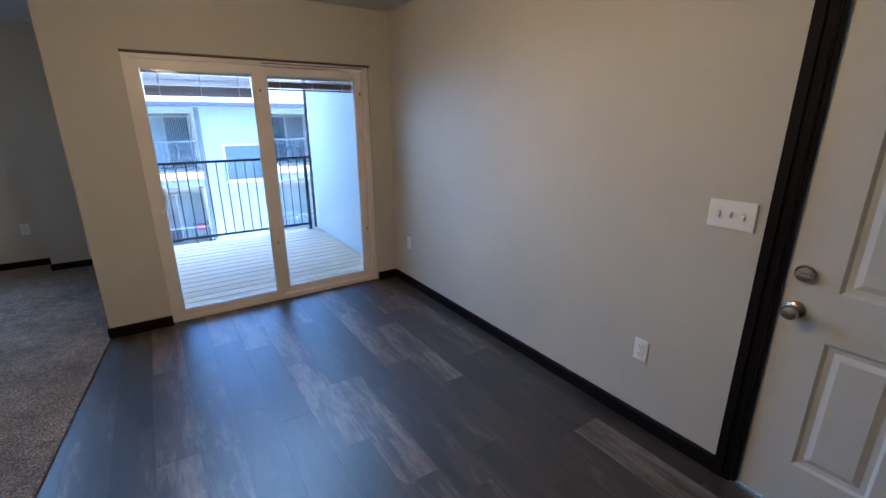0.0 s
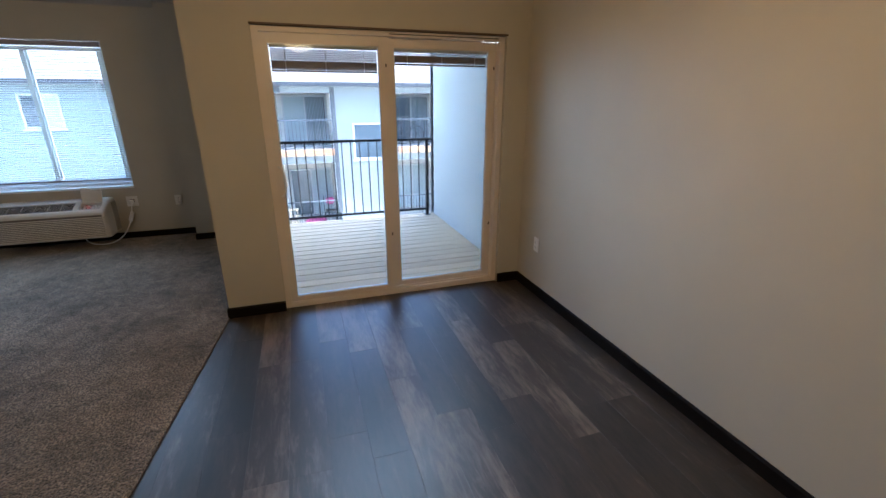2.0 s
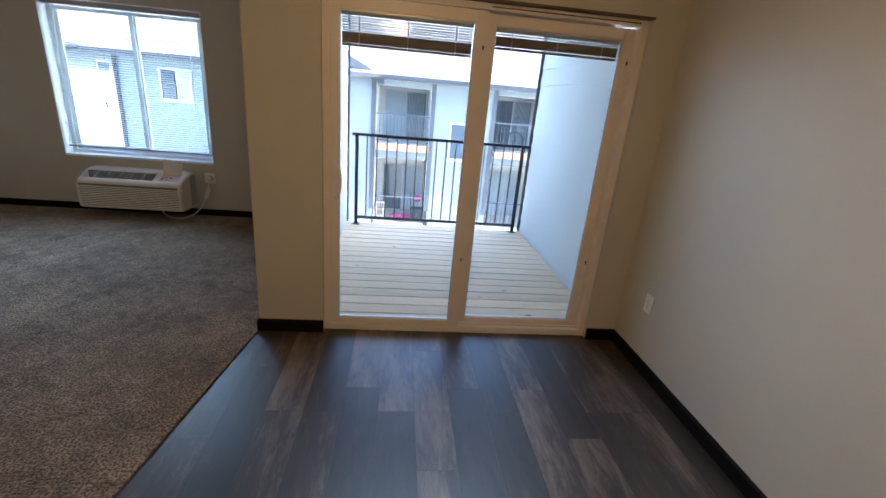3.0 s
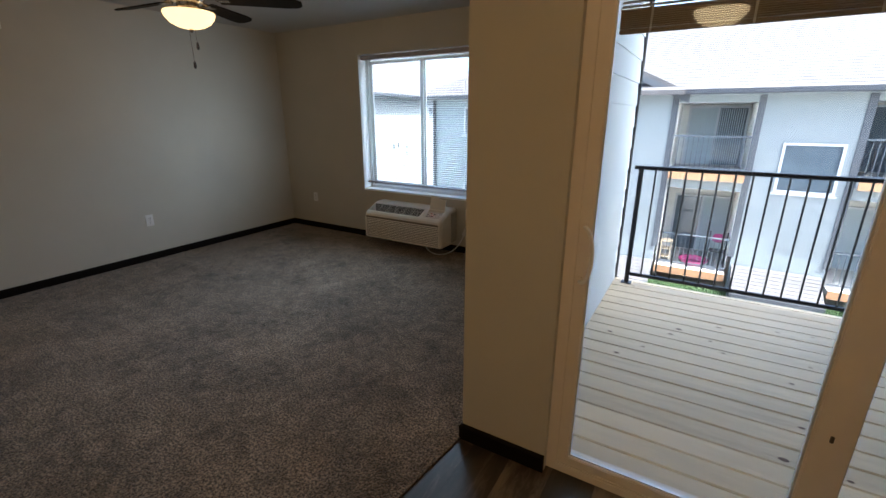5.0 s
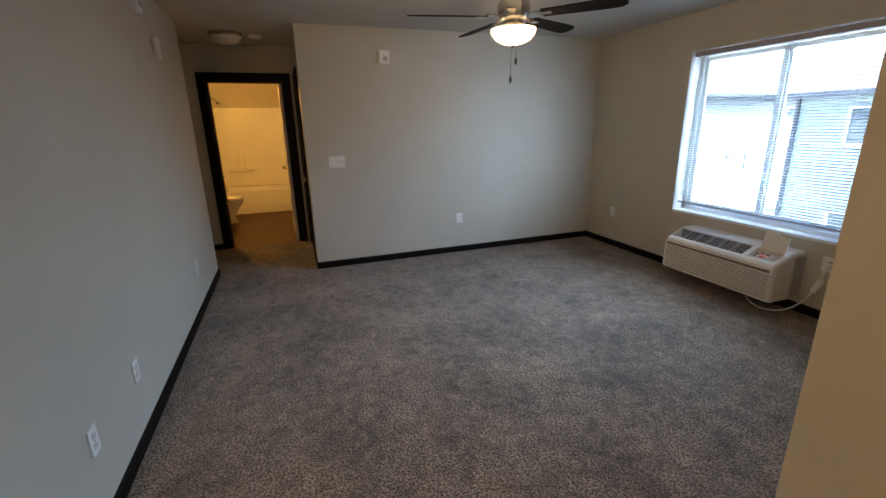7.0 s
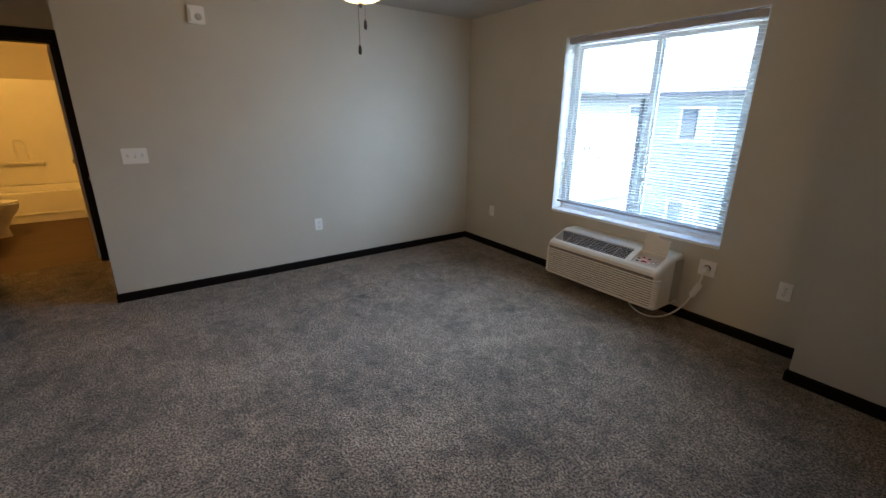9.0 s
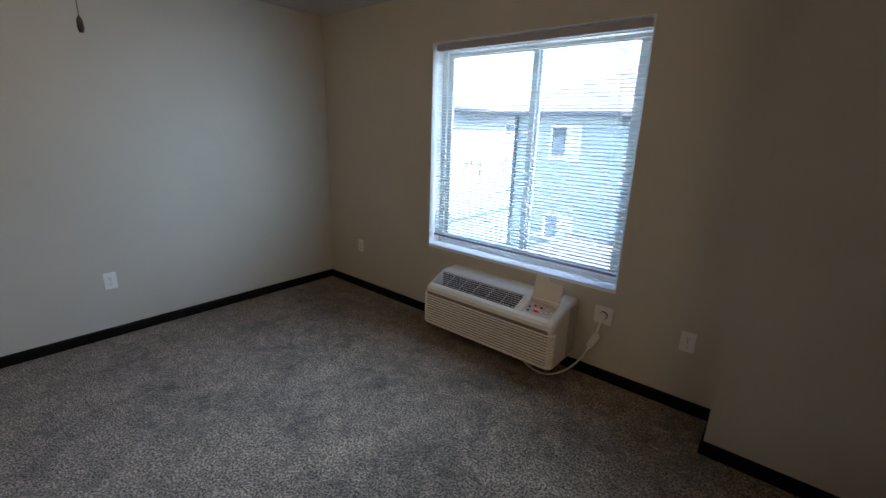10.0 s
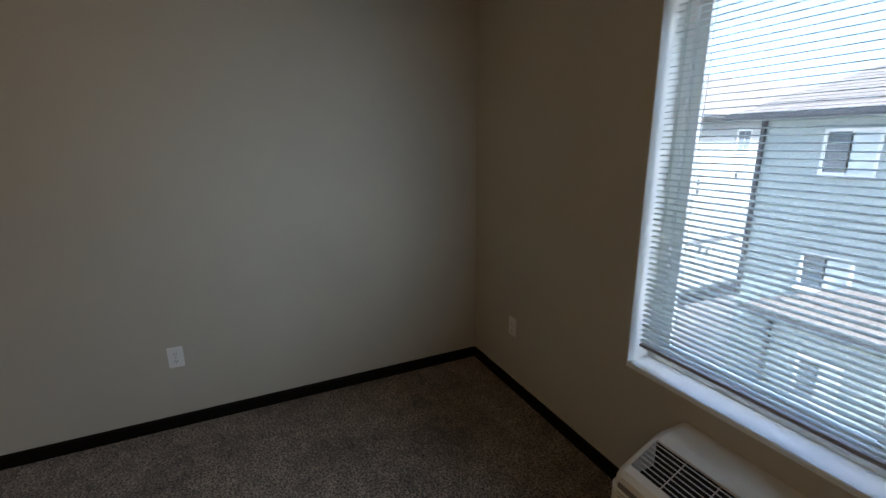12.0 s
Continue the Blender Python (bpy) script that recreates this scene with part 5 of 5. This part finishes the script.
for y, z in ((21.2, -0.3), (21.6, -0.25), (22.4, -0.35), (22.4, -0.75), (24.9, -0.2), (21.9, -3.5), (23.1, -3.45), (23.6, -3.6)):
    part("vent", boxes((-14.2, -14.12, y, y + 0.12, z, z + 0.24), bevel=0.01), TRIM_GREY, wing)
w = part("window", boxes((-14.2, -14.14, 24.6, 25.6, 0.9, 1.95)), FAR_WHITE, wing)
part("pane", boxes((-14.139, -14.13, 24.68, 25.08, 0.98, 1.87), (-14.139, -14.13, 25.12, 25.52, 0.98, 1.87)), DARK_GLASS, w)
for y in (33.0, 38.0):
    w = part("window", boxes((-14.2, -14.14, y, y + 1.2, 0.8, 2.0)), FAR_WHITE, wing)
    part("pane", boxes((-14.139, -14.13, y + 0.08, y + 0.56, 0.88, 1.92), (-14.139, -14.13, y + 0.64, y + 1.12, 0.88, 1.92)), DARK_GLASS, w)

# things on the balconies opposite
PINK = material("pink_plastic", (0.42, 0.05, 0.17), 0.5)
pool = thing("paddling_pool", (0.52, 16.45, -2.78), "round pink plastic paddling pool on the lower balcony", "paddling pool")
part("basin", lathe(bmesh.new(), [(0.30, 0.0), (0.36, 0.14), (0.40, 0.15), (0.38, 0.10), (0.30, 0.02)], 26), PINK, pool, smooth=True)
chair = thing("folding_chair", (1.08, 16.6, -2.78), "dark folding chair with a pink cushion on the lower balcony", "chair")
bm = bmesh.new()
tube(bm, [(-0.22, -0.18, 0), (-0.22, 0.15, 0.42), (-0.22, 0.28, 0.95)], 0.014)
part("side_frame", bm, BLACK_METAL, chair)
bm = bmesh.new()
tube(bm, [(0.22, -0.18, 0), (0.22, 0.15, 0.42), (0.22, 0.28, 0.95)], 0.014)
part("side_frame", bm, BLACK_METAL, chair)
for x in (-0.20, 0.20):
    bm = bmesh.new()
    tube(bm, [(x, 0.26, 0), (x, -0.14, 0.43)], 0.014)
    part("leg", bm, BLACK_METAL, chair)
part("seat", boxes((-0.21, 0.21, -0.18, 0.2, 0.42, 0.45), bevel=0.01), BLACK_METAL, chair)
part("cushion", boxes((-0.15, 0.15, 0.12, 0.23, 0.64, 0.90), bevel=0.04), PINK, chair, "pink cushion")
stand = thing("plant_stand", (-0.24, 16.4, -2.78), "small slatted wooden stand on the lower balcony", "stand")
for x in (-0.13, 0.13):
    for y in (-0.10, 0.10):
        part("leg", boxes((x - 0.02, x + 0.02, y - 0.02, y + 0.02, 0, 0.62)), DECK, stand)
for z in (0.12, 0.36, 0.60):
    part("shelf", boxes((-0.16, 0.16, -0.13, 0.13, z, z + 0.025)), DECK, stand)
bike = thing("bicycle", (4.05, 16.7, -0.02), "dark bicycle leaning on the upper balcony", "bicycle", turn=18)
for x in (-0.48, 0.48):
    bm = bmesh.new()
    tube(bm, [(x + 0.32 * math.cos(6.2832 * k / 20), 0, 0.33 + 0.32 * math.sin(6.2832 * k / 20)) for k in range(21)], 0.018, 6)
    wl = part("wheel", bm, BLACK_METAL, bike)
    bm = bmesh.new()
    for k in range(8):
        a = 6.2832 * k / 8
        tube(bm, [(x, 0, 0.33), (x + 0.30 * math.cos(a), 0, 0.33 + 0.30 * math.sin(a))], 0.003, 4)
    part("spokes", bm, NICKEL, wl)
bm = bmesh.new()
for a, b in (((-0.48, 0, 0.33), (-0.12, 0, 0.30)), ((-0.12, 0, 0.30), (-0.20, 0, 0.82)), ((-0.20, 0, 0.75), (0.36, 0, 0.78)), ((-0.12, 0, 0.30), (0.36, 0, 0.72)), ((0.34, 0, 0.86), (0.48, 0, 0.33)),
             ((-0.48, 0, 0.33), (-0.20, 0, 0.75))):
    tube(bm, [a, b], 0.016, 6)
part("frame", bm, GUTTER, bike)
part("saddle", boxes((-0.32, -0.08, -0.06, 0.06, 0.83, 0.87), bevel=0.02), BLACK_METAL, bike)
bm = bmesh.new()
tube(bm, [(0.34, -0.25, 0.96), (0.36, -0.1, 0.93), (0.34, 0, 0.88), (0.36, 0.1, 0.93), (0.34, 0.25, 0.96)], 0.012, 6)
part("handlebar", bm, BLACK_METAL, bike)

# ---------------------------------------------------------------- boards and planks, piece by piece
PIECES = {}


def plank_mesh(w, l, name, mat, t=0.006, ch=0.0005):
    key = (round(w, 3), round(l, 3), name)
    if key not in PIECES:
        bm = bmesh.new()
        lo = [bm.verts.new((x, y, -t)) for x, y in ((0, 0), (w, 0), (w, l), (0, l))]
        mi = [bm.verts.new((x, y, -ch * 0.7)) for x, y in ((0, 0), (w, 0), (w, l), (0, l))]
        hi = [bm.verts.new((x, y, 0)) for x, y in ((ch, ch), (w - ch, ch), (w - ch, l - ch), (ch, l - ch))]
        for p, q in ((lo, mi), (mi, hi)):
            for k in range(4):
                bm.faces.new((p[k], p[(k + 1) % 4], q[(k + 1) % 4], q[k]))
        bm.faces.new(hi)
        PIECES[key] = mesh_of(name, bm, mat)
    return PIECES[key]


def lay(name, label, x0, x1, y0, y1, w, length, z, seed, mat=PLANK):
    """Planks along y in staggered rows, each an object of its own."""
    root = tagged(new(name), label, "floor", kind="structure")
    rnd = random.Random(seed)
    x = x0
    while x < x1 - 0.01:
        ww = min(w, x1 - x)
        y = y0 - rnd.choice((0.0, 0.2, 0.4, 0.6, 0.8)) * length
        while y < y1:
            a, b = max(y, y0), min(y + length, y1)
            if b - a > 0.02:
                p = new("plank", plank_mesh(ww - 0.0003, b - a - 0.0003, mat.name, mat))
                p.parent = root
                p.location = (x, a, z)
            y += length
        x += w
    return root


lay("floor_vinyl", "dark grey-brown wood-look vinyl plank floor", XK, XE, -3.5, 3.70, 0.182, 0.915, 0.0, 7)
BATH_PLANK = material("brown_bath_vinyl", (0.065, 0.032, 0.015), 0.6, spread=0.3, scale=9, per_piece=0.5, stretch=(5, 1, 1))
lay("floor_bath", "dark brown wood-look vinyl plank floor of the bathroom", -9.13, -5.905, 0.87, 2.77, 0.182, 0.915, 0.004, 11, BATH_PLANK)

rnd = random.Random(21)
y = 3.84
while y < 6.33:
    w = min(0.1355, 6.345 - y)
    bm = bmesh.new()
    box(bm, -0.219, 1.968, 0, w, -0.026, 0, bevel=0.004)
    b = part("deck_board", bm, DECK, deck)
    b.location = (0, y, -0.02 + rnd.uniform(-0.0015, 0.0015))
    for _ in range(rnd.choice((0, 1, 1, 2, 3))):
        kx, ky, r = rnd.uniform(-0.1, 1.85), rnd.uniform(0.03, w - 0.03), rnd.uniform(0.006, 0.014)
        bm = bmesh.new()
        lathe(bm, [(r, -0.001), (r * 0.95, 0.0008), (r * 0.5, 0.0012)], 9, (kx, ky, 0))
        bmesh.ops.scale(bm, vec=(1.7, 1, 1), space=Matrix.Translation((-kx, -ky, 0)), verts=bm.verts)
        part("knot", bm, KNOT, b, "dark knot in the board")
    y += 0.144
